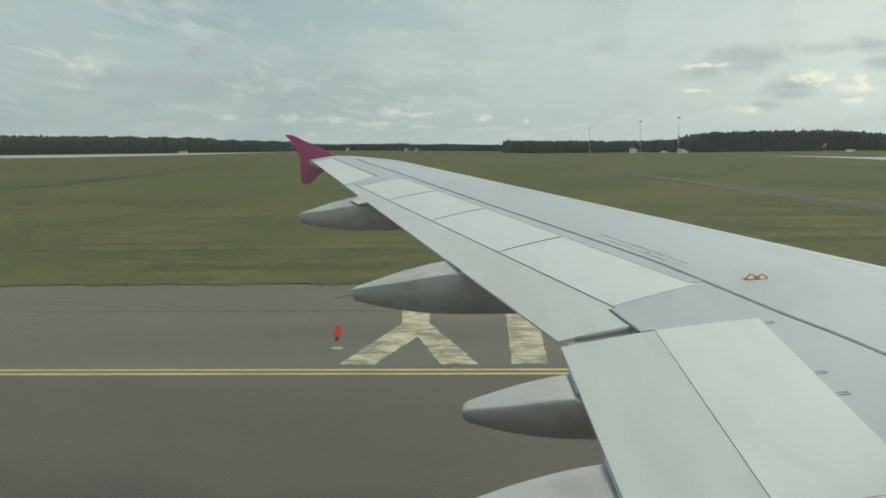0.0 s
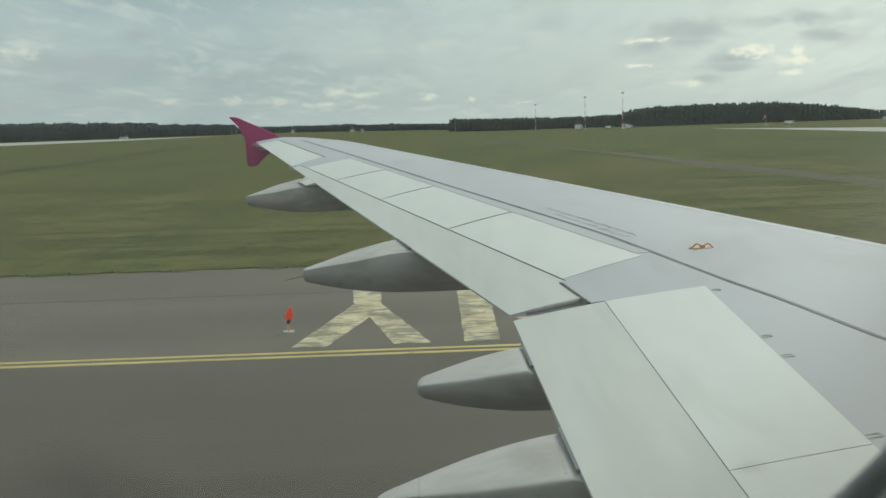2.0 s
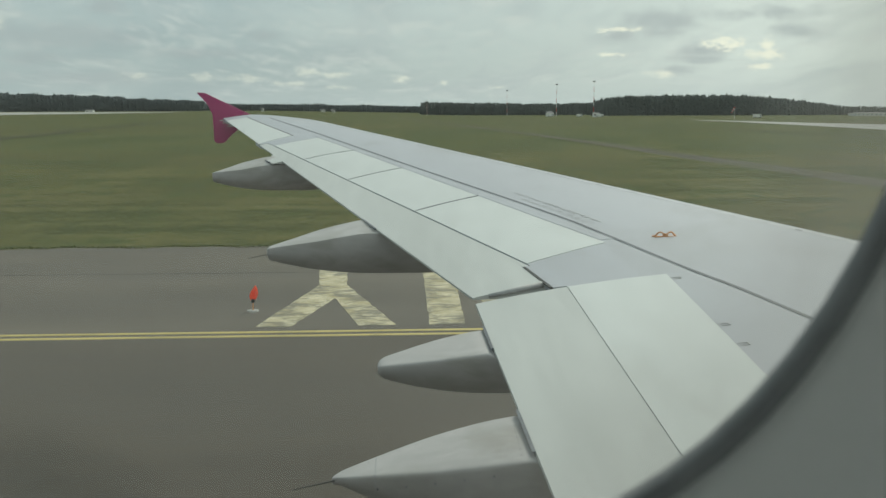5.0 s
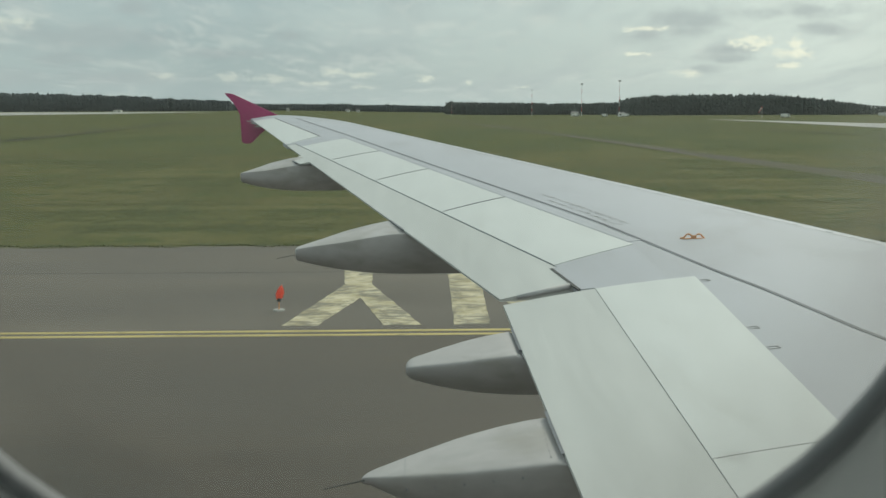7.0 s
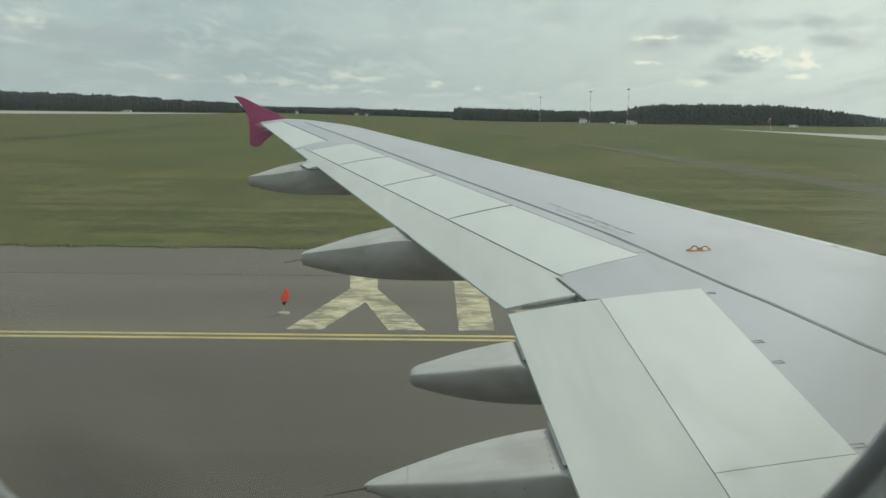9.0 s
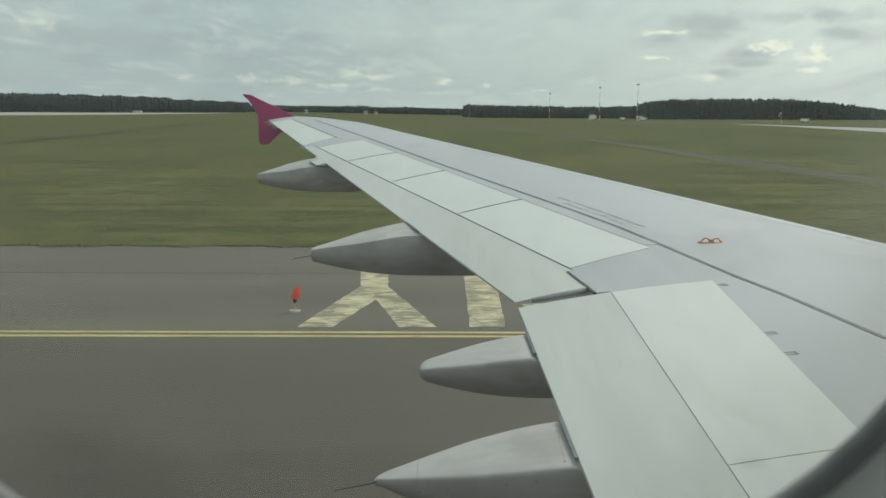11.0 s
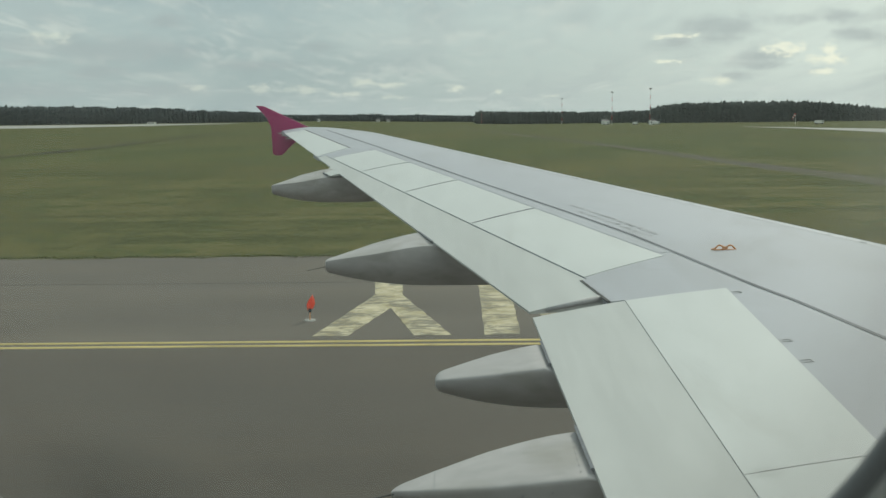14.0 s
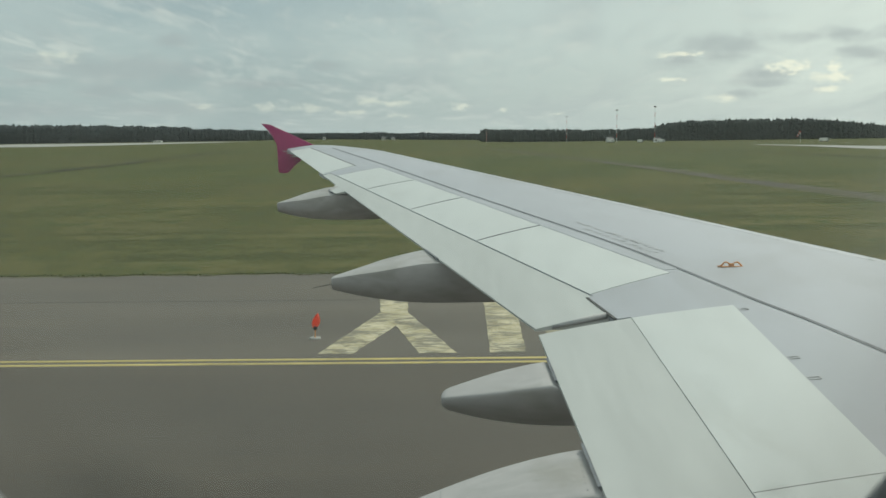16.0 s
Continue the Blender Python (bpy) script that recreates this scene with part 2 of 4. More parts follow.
def foliage(name, color):
    """Far needles and leaves that let daylight through, to flatten their shading like haze."""
    m = bpy.data.materials.new(name)
    m.use_nodes = True
    n = Nodes(m.node_tree)
    co = n.add("ShaderNodeTexCoord").outputs["Object"]
    k = n.math("ADD", n.math("MULTIPLY", n.add("ShaderNodeNewGeometry").outputs["Random Per Island"], 0.3), 0.85)
    k = n.math("MULTIPLY", k, n.math("ADD", n.math("MULTIPLY", n.noise(co, 0.03, 5, 0.6), 0.6), 0.7))
    grey = n.add("ShaderNodeCombineColor")
    for socket in grey.inputs[:3]:
        n.link(k, socket)
    c = n.mix(1.0, color, grey.outputs[0], "MULTIPLY")
    mix = n.add("ShaderNodeMixShader", Fac=0.45)
    for slot_, kind in ((1, "ShaderNodeBsdfDiffuse"), (2, "ShaderNodeBsdfTranslucent")):
        b = n.add(kind)
        n.link(c, b.inputs["Color"])
        n.link(b.outputs[0], mix.inputs[slot_])
    n.link(mix.outputs[0], n.add("ShaderNodeOutputMaterial").inputs[0])
    return m


# haze of distance put into the colour: needles and leaves paled towards blue-grey
M["wood_far"] = foliage("hazed_needles", (0.165, 0.187, 0.176))
M["wood_left"] = foliage("hazed_leaves", (0.150, 0.174, 0.178))
M["roof"] = material("grey_roof", (0.2, 0.19, 0.19), 0.7, 0, 0.1, 0.5)
M["dark_glass"] = material("dark_glass", (0.03, 0.035, 0.04), 0.15, 0, 0.05, 1.0)


def letter_paint():
    """Cream road paint, brushed on in strokes and worn through to the asphalt."""
    m = bpy.data.materials.new("worn_white_road_paint")
    m.use_nodes = True
    n = Nodes(m.node_tree)
    co = n.add("ShaderNodeTexCoord").outputs["Object"]
    patch = n.noise(n.mapping(co, (0.9, 1.5, 1)), 1.0, 5, 0.6, 0.4)
    strokes = n.noise(n.mapping(co, (2.2, 6.0, 1), (3, 0, 0)), 1.0, 6, 0.7, 0.8)
    grit = n.noise(n.mapping(co, (6.0, 9.0, 1)), 1.0, 4, 0.7, 0.2)
    v = n.math("ADD", n.math("MULTIPLY", patch, 0.38), n.math("ADD", n.math("MULTIPLY", strokes, 0.42), n.math("MULTIPLY", grit, 0.2)))
    worn = n.ramp(v, 0.46, 0.55)
    tint = n.mix(n.ramp(n.noise(co, 1.5, 5, 0.7), 0.35, 0.65), (0.42, 0.36, 0.21), (0.66, 0.59, 0.41))
    c = n.mix(n.math("MULTIPLY", worn, 0.8), tint, (0.15, 0.14, 0.11))
    p = n.add("ShaderNodeBsdfPrincipled", Roughness=0.8)
    n.link(c, p.inputs["Base Color"])
    out = n.add("ShaderNodeOutputMaterial")
    n.link(p.outputs[0], out.inputs[0])
    return m


def grass_ground():
    """Mown airfield turf: mowing bands along the runway, patches of clover and dry grass."""
    m = bpy.data.materials.new("mown_grass")
    m.use_nodes = True
    n = Nodes(m.node_tree)
    co = n.add("ShaderNodeTexCoord").outputs["Object"]
    fine = n.noise(n.mapping(co, (0.9, 1.2, 1)), 1.0, 5, 0.65, 0.6)
    mid = n.noise(n.mapping(co, (0.26, 0.40, 1), (5, 2, 0)), 1.0, 5, 0.6, 0.8)
    broad = n.noise(n.mapping(co, (0.03, 0.06, 1), (1, 7, 0)), 1.0, 5, 0.55, 0.5)
    wide = n.noise(n.mapping(co, (0.006, 0.011, 1), (3, 1, 0)), 1.0, 6, 0.6, 0.5)
    rows = n.noise(n.mapping(co, (0.012, 0.30, 1), (0, 0, 0), (0, 0, 0.06)), 1.0, 4, 0.6, 0.3)
    lanes = n.noise(n.mapping(co, (0.28, 0.008, 1), (0, 0, 0), (0, 0, -0.04)), 1.0, 4, 0.6, 0.2)
    tiny = n.noise(n.mapping(co, (5.0, 2.6, 1)), 1.0, 3, 0.6, 0.3)
    swath = n.noise(n.mapping(co, (0.035, 0.85, 1), (7, 3, 0), (0, 0, 0.02)), 1.0, 5, 0.65, 0.4)
    v = n.math("ADD", n.math("ADD", n.math("MULTIPLY", fine, 0.20), n.math("MULTIPLY", mid, 0.24)), n.math("ADD", n.math("MULTIPLY", broad, 0.14), n.math("ADD", n.math("MULTIPLY", rows, 0.32), n.math("MULTIPLY", lanes, 0.10))))
    c = n.mix(n.ramp(v, 0.44, 0.57), (0.054, 0.066, 0.014), (0.138, 0.124, 0.040))
    c = n.mix(n.math("MULTIPLY", n.ramp(broad, 0.42, 0.60), 0.4), c, (0.122, 0.108, 0.042))
    c = n.mix(n.math("MULTIPLY", n.ramp(wide, 0.44, 0.58), 0.6), c, (0.062, 0.086, 0.018))
    far = n.noise(n.mapping(co, (0.09, 0.034, 1), (2, 9, 0), (0, 0, 0.25)), 1.0, 6, 0.72, 0.5)
    c = n.mix(n.math("MULTIPLY", n.ramp(far, 0.50, 0.58), 0.45), c, (0.150, 0.136, 0.046))
    c = n.mix(n.math("MULTIPLY", n.math("SUBTRACT", 1.0, n.ramp(far, 0.40, 0.47)), 0.5), c, (0.050, 0.066, 0.014))
    c = n.mix(n.math("MULTIPLY", n.ramp(mid, 0.53, 0.62), 0.75), c, (0.040, 0.070, 0.012))
    c = n.mix(n.math("MULTIPLY", n.ramp(fine, 0.56, 0.70), 0.35), c, (0.18, 0.165, 0.07))
    c = n.mix(n.math("MULTIPLY", n.math("SUBTRACT", 1.0, n.ramp(fine, 0.30, 0.42)), 0.5), c, (0.028, 0.044, 0.012))
    c = n.mix(n.math("MULTIPLY", n.ramp(tiny, 0.51, 0.66), 0.4), c, (0.16, 0.148, 0.058))
    c = n.mix(n.math("MULTIPLY", n.math("SUBTRACT", 1.0, n.ramp(tiny, 0.35, 0.47)), 0.45), c, (0.030, 0.040, 0.010))
    c = n.mix(n.math("MULTIPLY", n.ramp(swath, 0.50, 0.66), 0.45), c, (0.048, 0.058, 0.014))
    c = n.mix(n.math("MULTIPLY", n.math("SUBTRACT", 1.0, n.ramp(swath, 0.34, 0.46)), 0.4), c, (0.150, 0.134, 0.050))
    p = n.add("ShaderNodeBsdfPrincipled", Roughness=0.95)
    p.inputs["Specular IOR Level"].default_value = 0.15
    n.link(c, p.inputs["Base Color"])
    b = n.add("ShaderNodeBump", Strength=0.8, Distance=0.12)
    n.link(fine, b.inputs["Height"])
    n.link(b.outputs[0], p.inputs["Normal"])
    out = n.add("ShaderNodeOutputMaterial")
    n.link(p.outputs[0], out.inputs[0])
    return m


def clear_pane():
    """Acrylic cabin pane: clear, faintly glossy and smudged, with an added film imitating haze."""
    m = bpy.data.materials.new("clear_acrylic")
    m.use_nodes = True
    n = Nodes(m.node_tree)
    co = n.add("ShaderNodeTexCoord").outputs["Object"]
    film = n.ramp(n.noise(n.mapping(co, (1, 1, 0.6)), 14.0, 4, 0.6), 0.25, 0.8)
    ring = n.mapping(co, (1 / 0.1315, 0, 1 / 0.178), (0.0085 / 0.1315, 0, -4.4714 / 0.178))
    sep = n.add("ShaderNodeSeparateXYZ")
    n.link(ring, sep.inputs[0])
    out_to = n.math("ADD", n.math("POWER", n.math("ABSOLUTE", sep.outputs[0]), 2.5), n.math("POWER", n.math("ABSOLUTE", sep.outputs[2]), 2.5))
    right_side = n.math("ADD", n.math("MULTIPLY", n.ramp(sep.outputs[0], 0.1, 0.8), 0.75), 0.25)
    # grey veil put round the rim, heavier at right, imitating haze and dimming there
    rim = n.math("MULTIPLY", n.math("MULTIPLY", n.ramp(out_to, 0.48, 1.05), right_side), n.math("ADD", n.math("MULTIPLY", film, 0.24), 0.30))
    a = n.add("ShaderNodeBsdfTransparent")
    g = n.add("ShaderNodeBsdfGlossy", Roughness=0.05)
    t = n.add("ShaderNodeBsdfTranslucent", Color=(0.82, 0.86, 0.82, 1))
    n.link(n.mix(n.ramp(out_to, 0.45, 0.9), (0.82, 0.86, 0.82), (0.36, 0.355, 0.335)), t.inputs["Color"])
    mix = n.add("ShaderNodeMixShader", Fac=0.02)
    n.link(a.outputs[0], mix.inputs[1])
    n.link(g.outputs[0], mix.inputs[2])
    veiled = n.add("ShaderNodeMixShader")
    n.link(n.math("ADD", rim, n.math("ADD", n.math("MULTIPLY", film, 0.02), 0.033)), veiled.inputs[0])
    n.link(mix.outputs[0], veiled.inputs[1])
    n.link(t.outputs[0], veiled.inputs[2])
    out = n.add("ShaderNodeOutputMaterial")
    n.link(veiled.outputs[0], out.inputs[0])
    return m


M["fuselage"] = material("fuselage_paint", (0.52, 0.53, 0.54), 0.4, 0, 0.03, 0.5)
M["letter"] = letter_paint()


def flag_cloth():
    """Thin red cloth that lets the daylight through."""
    m = bpy.data.materials.new("red_flag_cloth")
    m.use_nodes = True
    n = Nodes(m.node_tree)
    co = n.add("ShaderNodeTexCoord").outputs["Object"]
    c = n.mix(n.noise(co, 14.0, 4, 0.6), (0.95, 0.15, 0.08), (1.0, 0.26, 0.16))
    front, back, mix = n.add("ShaderNodeBsdfDiffuse"), n.add("ShaderNodeBsdfTranslucent"), n.add("ShaderNodeMixShader", Fac=0.5)
    for k, b in ((1, front), (2, back)):
        n.link(c, b.inputs["Color"])
        n.link(b.outputs[0], mix.inputs[k])
    out = n.add("ShaderNodeOutputMaterial")
    n.link(mix.outputs[0], out.inputs[0])
    return m


M["red_flag"] = flag_cloth()
M["grass"] = grass_ground()
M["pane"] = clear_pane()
M["blades"] = material("grass_blades", (0.13, 0.14, 0.045), 0.9, 0, 0.2, 0.5, random=0.35)


# ---- mesh helpers ----
def mesh_of(name, verts, faces, mat, smooth=False):
    me = bpy.data.meshes.new(name)
    me.from_pydata([tuple(v) for v in verts], [], faces)
    me.materials.append(mat)
    if smooth:
        me.shade_smooth()
    me.update()
    return me


def thing(name, label, category, group="", kind="", at=(0, 0, 0)):
    ob = new(name)
    ob.location = at
    ob.empty_display_size = 0.1
    return tagged(ob, label, category, group, kind)


def part(name, bm, mat, parent=None, label="", smooth=False):
    me = bpy.data.meshes.new(name)
    bmesh.ops.recalc_face_normals(bm, faces=bm.faces)
    bm.to_mesh(me)
    bm.free()
    me.materials.append(mat)
    if smooth:
        me.shade_smooth()
    ob = new(name, me)
    ob.parent = parent
    if label:
        ob["label"] = label
    return ob


def raw(name, verts, faces, mat, parent=None, label="", smooth=False):
    ob = new(name, mesh_of(name, verts, faces, mat, smooth))
    ob.parent = parent
    if label:
        ob["label"] = label
    return ob


def box(bm, lo, hi, bevel=0.0):
    r = bmesh.ops.create_cube(bm, size=1.0)
    for v in r["verts"]:
        v.co = Vector([lo[i] + (v.co[i] + 0.5) * (hi[i] - lo[i]) for i in range(3)])
    if bevel:
        es = list({e for v in r["verts"] for e in v.link_edges})
        bmesh.ops.bevel(bm, geom=es, offset=bevel, segments=2, affect="EDGES")


def tube(bm, a, b, ra, rb, n=10):
    a, b = Vector(a), Vector(b)
    d = (b - a).normalized()
    u = d.orthogonal().normalized()
    w = d.cross(u)
    rings = []
    for p, r in ((a, ra), (b, rb)):
        rings.append([bm.verts.new(p + r * (math.cos(i * math.tau / n) * u + math.sin(i * math.tau / n) * w)) for i in range(n)])
    for i in range(n):
        bm.faces.new((rings[0][i], rings[0][(i + 1) % n], rings[1][(i + 1) % n], rings[1][i]))
    bm.faces.new(rings[0][::-1])
    bm.faces.new(rings[1])


def slab(bm, outline, z0, z1):
    """A flat plate of that outline between two heights."""
    lo = [bm.verts.new((x, y, z0)) for x, y in outline]
    hi = [bm.verts.new((x, y, z1)) for x, y in outline]
    n = len(outline)
    bm.faces.new(hi)
    bm.faces.new(lo[::-1])
    for i in range(n):
        bm.faces.new((lo[i], lo[(i + 1) % n], hi[(i + 1) % n], hi[i]))


def lerp(knots, y):
    """A line through knots of (span, value)."""
    return float(np.interp(y, [k[0] for k in knots], [k[1] for k in knots]))


# ---- ground ----
# how far ahead of the window the crossing road leaves the taxiway
ROAD_X = 25.5


def terrain(x, y):
    """Height of the field, which falls gently away beyond the taxiway, but for its level west side."""
    return -0.0048 * (min(max(y, 110.0), 1150.0) - 110.0) * min(max((x + 220.0) / 300.0, 0.0), 1.0)


def build_ground():
    # one sheet to the horizon, finer near the taxiway
    xs = [-4500, -1500, -500, *range(-220, 81, 30), 200, 500, 1500, 4500]
    ys = [-1500, -300, -60, -32, 28.7, 45, 80, *range(110, 1151, 65), 2500, 4800]
    verts = [(x, y, terrain(x, y) - 0.02) for y in ys for x in xs]
    nx = len(xs)
    faces = [(j * nx + i, j * nx + i + 1, (j + 1) * nx + i + 1, (j + 1) * nx + i) for j in range(len(ys) - 1) for i in range(nx - 1)]
    g = raw("ground", verts, faces, M["grass"])
    tagged(g, "wide flat airfield of mown green and straw grass", "ground", kind="structure")

    def paved(name, outline, z, mat, label, category):
        bm = bmesh.new()
        slab(bm, outline, z - 0.25, z)
        return tagged(part(name, bm, mat), label, category, kind="structure")

    paved("road_taxiway", [(-260, -30), (300, -30), (300, 17.26), (-260, 17.26)], 0.0, M["asphalt"], "dark grey worn asphalt taxiway, streaked along its length", "taxiway")
    paved("road_shoulder", [(-260, 17.26), (300, 17.26), (300, 29.1), (-260, 29.1)], 0.0, M["shoulder"], "paler grey asphalt shoulder beside the taxiway", "taxiway shoulder")
    bm = bmesh.new()
    slab(bm, [(-260, 28.86), (300, 28.86), (300, 29.13), (-260, 29.13)], -0.02, 0.004)
    tagged(part("trim_verge", bm, M["verge"]), "thin pale strip of grit along the asphalt edge", "verge", kind="structure")
    # the service road that leaves the shoulder and runs to the far side of the field
    left = [(29.1, -5.4), (31.5, -2.6), (34, 0.2), (39, 1.3), (46, 1.6), (57, 1.0), (79, -0.2), (110, -1.8), (157, -3.0), (233, -7.0), (400, -15.0), (723, -30.5)]
    right = [(29.1, 8.4), (31.5, 7.9), (34, 7.3), (39, 6.4), (46, 5.5), (57, 4.2), (79, 2.7), (110, 1.0), (157, -0.6), (233, -4.6), (400, -12.8), (723, -28.5)]
    outline = [(x + ROAD_X, y) for y, x in left] + [(x + ROAD_X, y) for y, x in reversed(right)]
    verts = [(x, y, terrain(x, y) - 0.012 + 0.009 * (y < 31) + 0.04 * (y > 100)) for x, y in outline]
    n = len(left)
    raw_faces = [(i, 2 * n - 1 - i, 2 * n - 2 - i, i + 1) for i in range(n - 1)]
    tagged(raw("road_service", verts, raw_faces, M["path"]), "narrow grey service road crossing the grass", "road", kind="structure")
    # worn tracks on either side of it
    for name, half, mid in (("road_track_east", 0.8, [(30, 74), (50, 72.5), (73, 70), (110, 69.5), (150, 71.5), (220, 75), (400, 61.5), (640, 31)]),
                            ("road_track_west", 1.7, [(40, -57.5), (56, -58.5), (75, -58.5), (95, -58), (110, -57.5), (127, -57.5), (158, -61), (208, -67.7), (250, -73.5), (300, -80), (370, -90)])):
        n = len(mid)
        verts = [(x - half, y, terrain(x, y) - 0.012 + 0.03 * (y > 100)) for y, x in mid] + [(x + half, y, terrain(x, y) - 0.012 + 0.03 * (y > 100)) for y, x in reversed(mid)]
        tagged(raw(name, verts, [(i, 2 * n - 1 - i, 2 * n - 2 - i, i + 1) for i in range(n - 1)], M["dirt"]), "dark brown worn track through the grass", "track", kind="structure")
    # the pale concrete runway, far off at both sides
    raw_west = [(-1200, 560, -0.012), (-285, 640, -0.012), (-256, 790, -0.012), (-243, 1120, -0.012), (-500, 1135, -0.012), (-1200, 1090, -0.012)]
    tagged(raw("road_runway_west", [(x, y, terrain(x, y) + z) for x, y, z in raw_west], [(0, 1, 2, 3, 4, 5)], M["concrete"]), "pale concrete runway strip far across the grass", "runway", kind="structure")
    raw_east = [(140, 441, 0.02), (129, 337, 0.02), (106, 204, 0.02), (95, 150, 0.02), (152, 150, 0.02), (144, 275, 0.02), (143, 372, 0.02), (142, 444, 0.02)]
    tagged(raw("road_runway_east", [(x, y, terrain(x, y) + z) for x, y, z in raw_east], [(0, 1, 2, 3, 4, 5, 6, 7)], M["concrete"]), "pale concrete runway strip far across the grass", "runway", kind="structure")


build_ground()


def build_markings():
    lines = thing("edge_marking", "double yellow line painted along the taxiway edge", "road marking")
    for y0 in (17.30, 17.62):
        bm = bmesh.new()
        slab(bm, [(-250, y0 + 0.5), (290, y0 - 0.58), (290, y0 - 0.43), (-250, y0 + 0.65)], 0.0, 0.005)
        part("line", bm, M["yellow"], lines)
    joints = thing("joint_sealing", "dark tar-filled joints across the taxiway", "pavement joint")
    for a, b, w, mat in (((-250, 24.6), (290, 24.1), 0.10, "joint_pale"), ((22.7, 15.8), (23.4, 8.0), 0.06, "joint"), ((-48.6, 29.0), (-48.0, 18.2), 0.09, "joint"),
                         ((40, 11.65), (92, 11.65), 0.04, "joint_pale"), ((40, 16.9), (92, 16.8), 0.04, "joint_pale"), ((54.4, 16.9), (54.7, 4), 0.04, "joint_pale"), ((-31, 27), (-31.4, 9), 0.06, "joint_pale")):
        d = (Vector(b) - Vector(a)).normalized()
        nrm = Vector((-d.y, d.x)) * w / 2
        bm = bmesh.new()
        slab(bm, [tuple(Vector(p) + s * nrm) for p, s in ((a, -1), (b, -1), (b, 1), (a, 1))], 0.0, 0.004)
        part("joint", bm, M[mat], joints)

    # the words NOT RWY, painted to be read from the grass side
    Y0, Y1, S = 18.15, 27.0, 0.73
    rough = random.Random(21)

    def letter(name, x0, strokes, label):
        bm = bmesh.new()
        for k, quad in enumerate(strokes):
            pts = [(x0 + u - 0.062 * v * (Y1 - Y0), Y0 + v * (Y1 - Y0)) for u, v in quad]
            ragged = []
            for (ax, ay), (bx, by) in zip(pts, pts[1:] + pts[:1]):
                steps = max(2, int(math.hypot(bx - ax, by - ay) / 0.22))
                for i in range(steps):
                    w_ = 0.0 if i == 0 else 0.018
                    ragged.append((ax + (bx - ax) * i / steps + rough.uniform(-w_, w_), ay + (by - ay) * i / steps + rough.uniform(-w_, w_)))
            slab(bm, ragged, 0.0, 0.005 + 0.0006 * k)
        ob = part(name, bm, M["letter"])
        tagged(ob, label, "painted letter", "letters NOT RWY")

    w, h = 2.82, 0.135
    up = lambda a: [(a, 0), (a + S, 0), (a + S, 1), (a, 1)]
    bar = lambda v, a=0.0, b=w: [(a, v), (b, v), (b, v + h), (a, v + h)]
    letter("letter_n", 22.30, [up(0), up(w - S), [(w - S, 0), (w, 0), (S, 1), (0.0, 1)]], "worn white letter N painted on grey asphalt")
    letter("letter_o", 18.20, [up(0), up(w - S), bar(0, S, w - S), bar(1 - h, S, w - S)], "worn white letter O painted on grey asphalt")
    letter("letter_t", 13.40, [bar(0), [((w - S) / 2, h), ((w + S) / 2, h), ((w + S) / 2, 1), ((w - S) / 2, 1)]], "worn white letter T painted on grey asphalt")
    letter("letter_r", 5.87, [[(w - S, 0), (w, 0), (w, 1), (w - S, 1)], [(0, 0), (S, 0), (S, 0.55), (0, 0.55)], bar(0, S, w - S), bar(0.42, S, w - S), [(S * 0.9, 0.55), (S * 1.9, 0.55), (S, 1), (0, 1)]], "worn white letter R painted on grey asphalt")
    letter("letter_w", 0.68, [[(0, 0), (S, 0), (1.48, 1), (0.62, 1)], [(1.66, 0), (2.42, 0), (1.48, 1), (0.62, 1)], [(1.66, 0), (2.42, 0), (3.42, 1), (2.56, 1)], [(3.33, 0), (4.06, 0), (3.42, 1), (2.56, 1)]], "worn white letter W painted on grey asphalt")
    letter("letter_y", -2.86, [[(0, 0), (S, 0), (1.60, 0.31), (1.68, 0.51), (1.26, 0.51)], [(2.08, 0), (2.86, 0), (1.86, 0.51), (1.44, 0.51), (1.60, 0.31)], [(1.22, 0.49), (1.90, 0.49), (1.98, 1), (1.10, 1)]], "worn white letter Y painted on grey asphalt")

    # painted red and white signs on the service roads
    for x, y in ((28.6, 46.5), (72.6, 50)):
        mark = thing("surface_sign", "red and white surface marking painted on the service road", "road marking", at=(x, y, -0.010))
        bm = bmesh.new()
        slab(bm, [(0, 0), (2.2, 0), (2.2, 2.4), (0, 2.4)], 0.0, 0.008)
        part("red_field", bm, M["red"], mark)
        for o in ([(-0.15, 2.4), (2.35, 2.4), (2.35, 2.75), (-0.15, 2.75)], [(-0.15, -0.3), (2.35, -0.3), (2.35, 0), (-0.15, 0)], [(0.5, 0.6), (0.8, 0.6), (0.8, 1.8), (0.5, 1.8)], [(1.3, 0.6), (1.6, 0.6), (1.6, 1.8), (1.3, 1.8)]):
            bm = bmesh.new()
            slab(bm, o, 0.0, 0.011)
            part("white_bar", bm, M["white"], mark)


build_markings()


# ---- the airliner: wing ----
# x runs forward, y outward along the span, z up
KX, KY, KZ, TX, TY, TZ = 0.43, 4.85, 3.36, -2.83, 15.35, 4.22
SLOPE_X, SLOPE_Z = (KX - TX) / (TY - KY), (TZ - KZ) / (TY - KY)


def trail(y):
    return KX - SLOPE_X * (y - KY) if y > KY else KX + 0.03 * (KY - y)


def chord(y):
    return -1.33 + 0.5095 * (TY - y) - (KX - SLOPE_X * (y - KY) if y > KY else KX)


def top(x, y):
    """Height of the wing's upper surface."""
    c = chord(y)
    q = (x - (KX - SLOPE_X * (y - KY) if y > KY else KX)) / (0.55 * c)
    return KZ + SLOPE_Z * (y - KY) + 0.05 * c * (1 - (q - 1) ** 2)


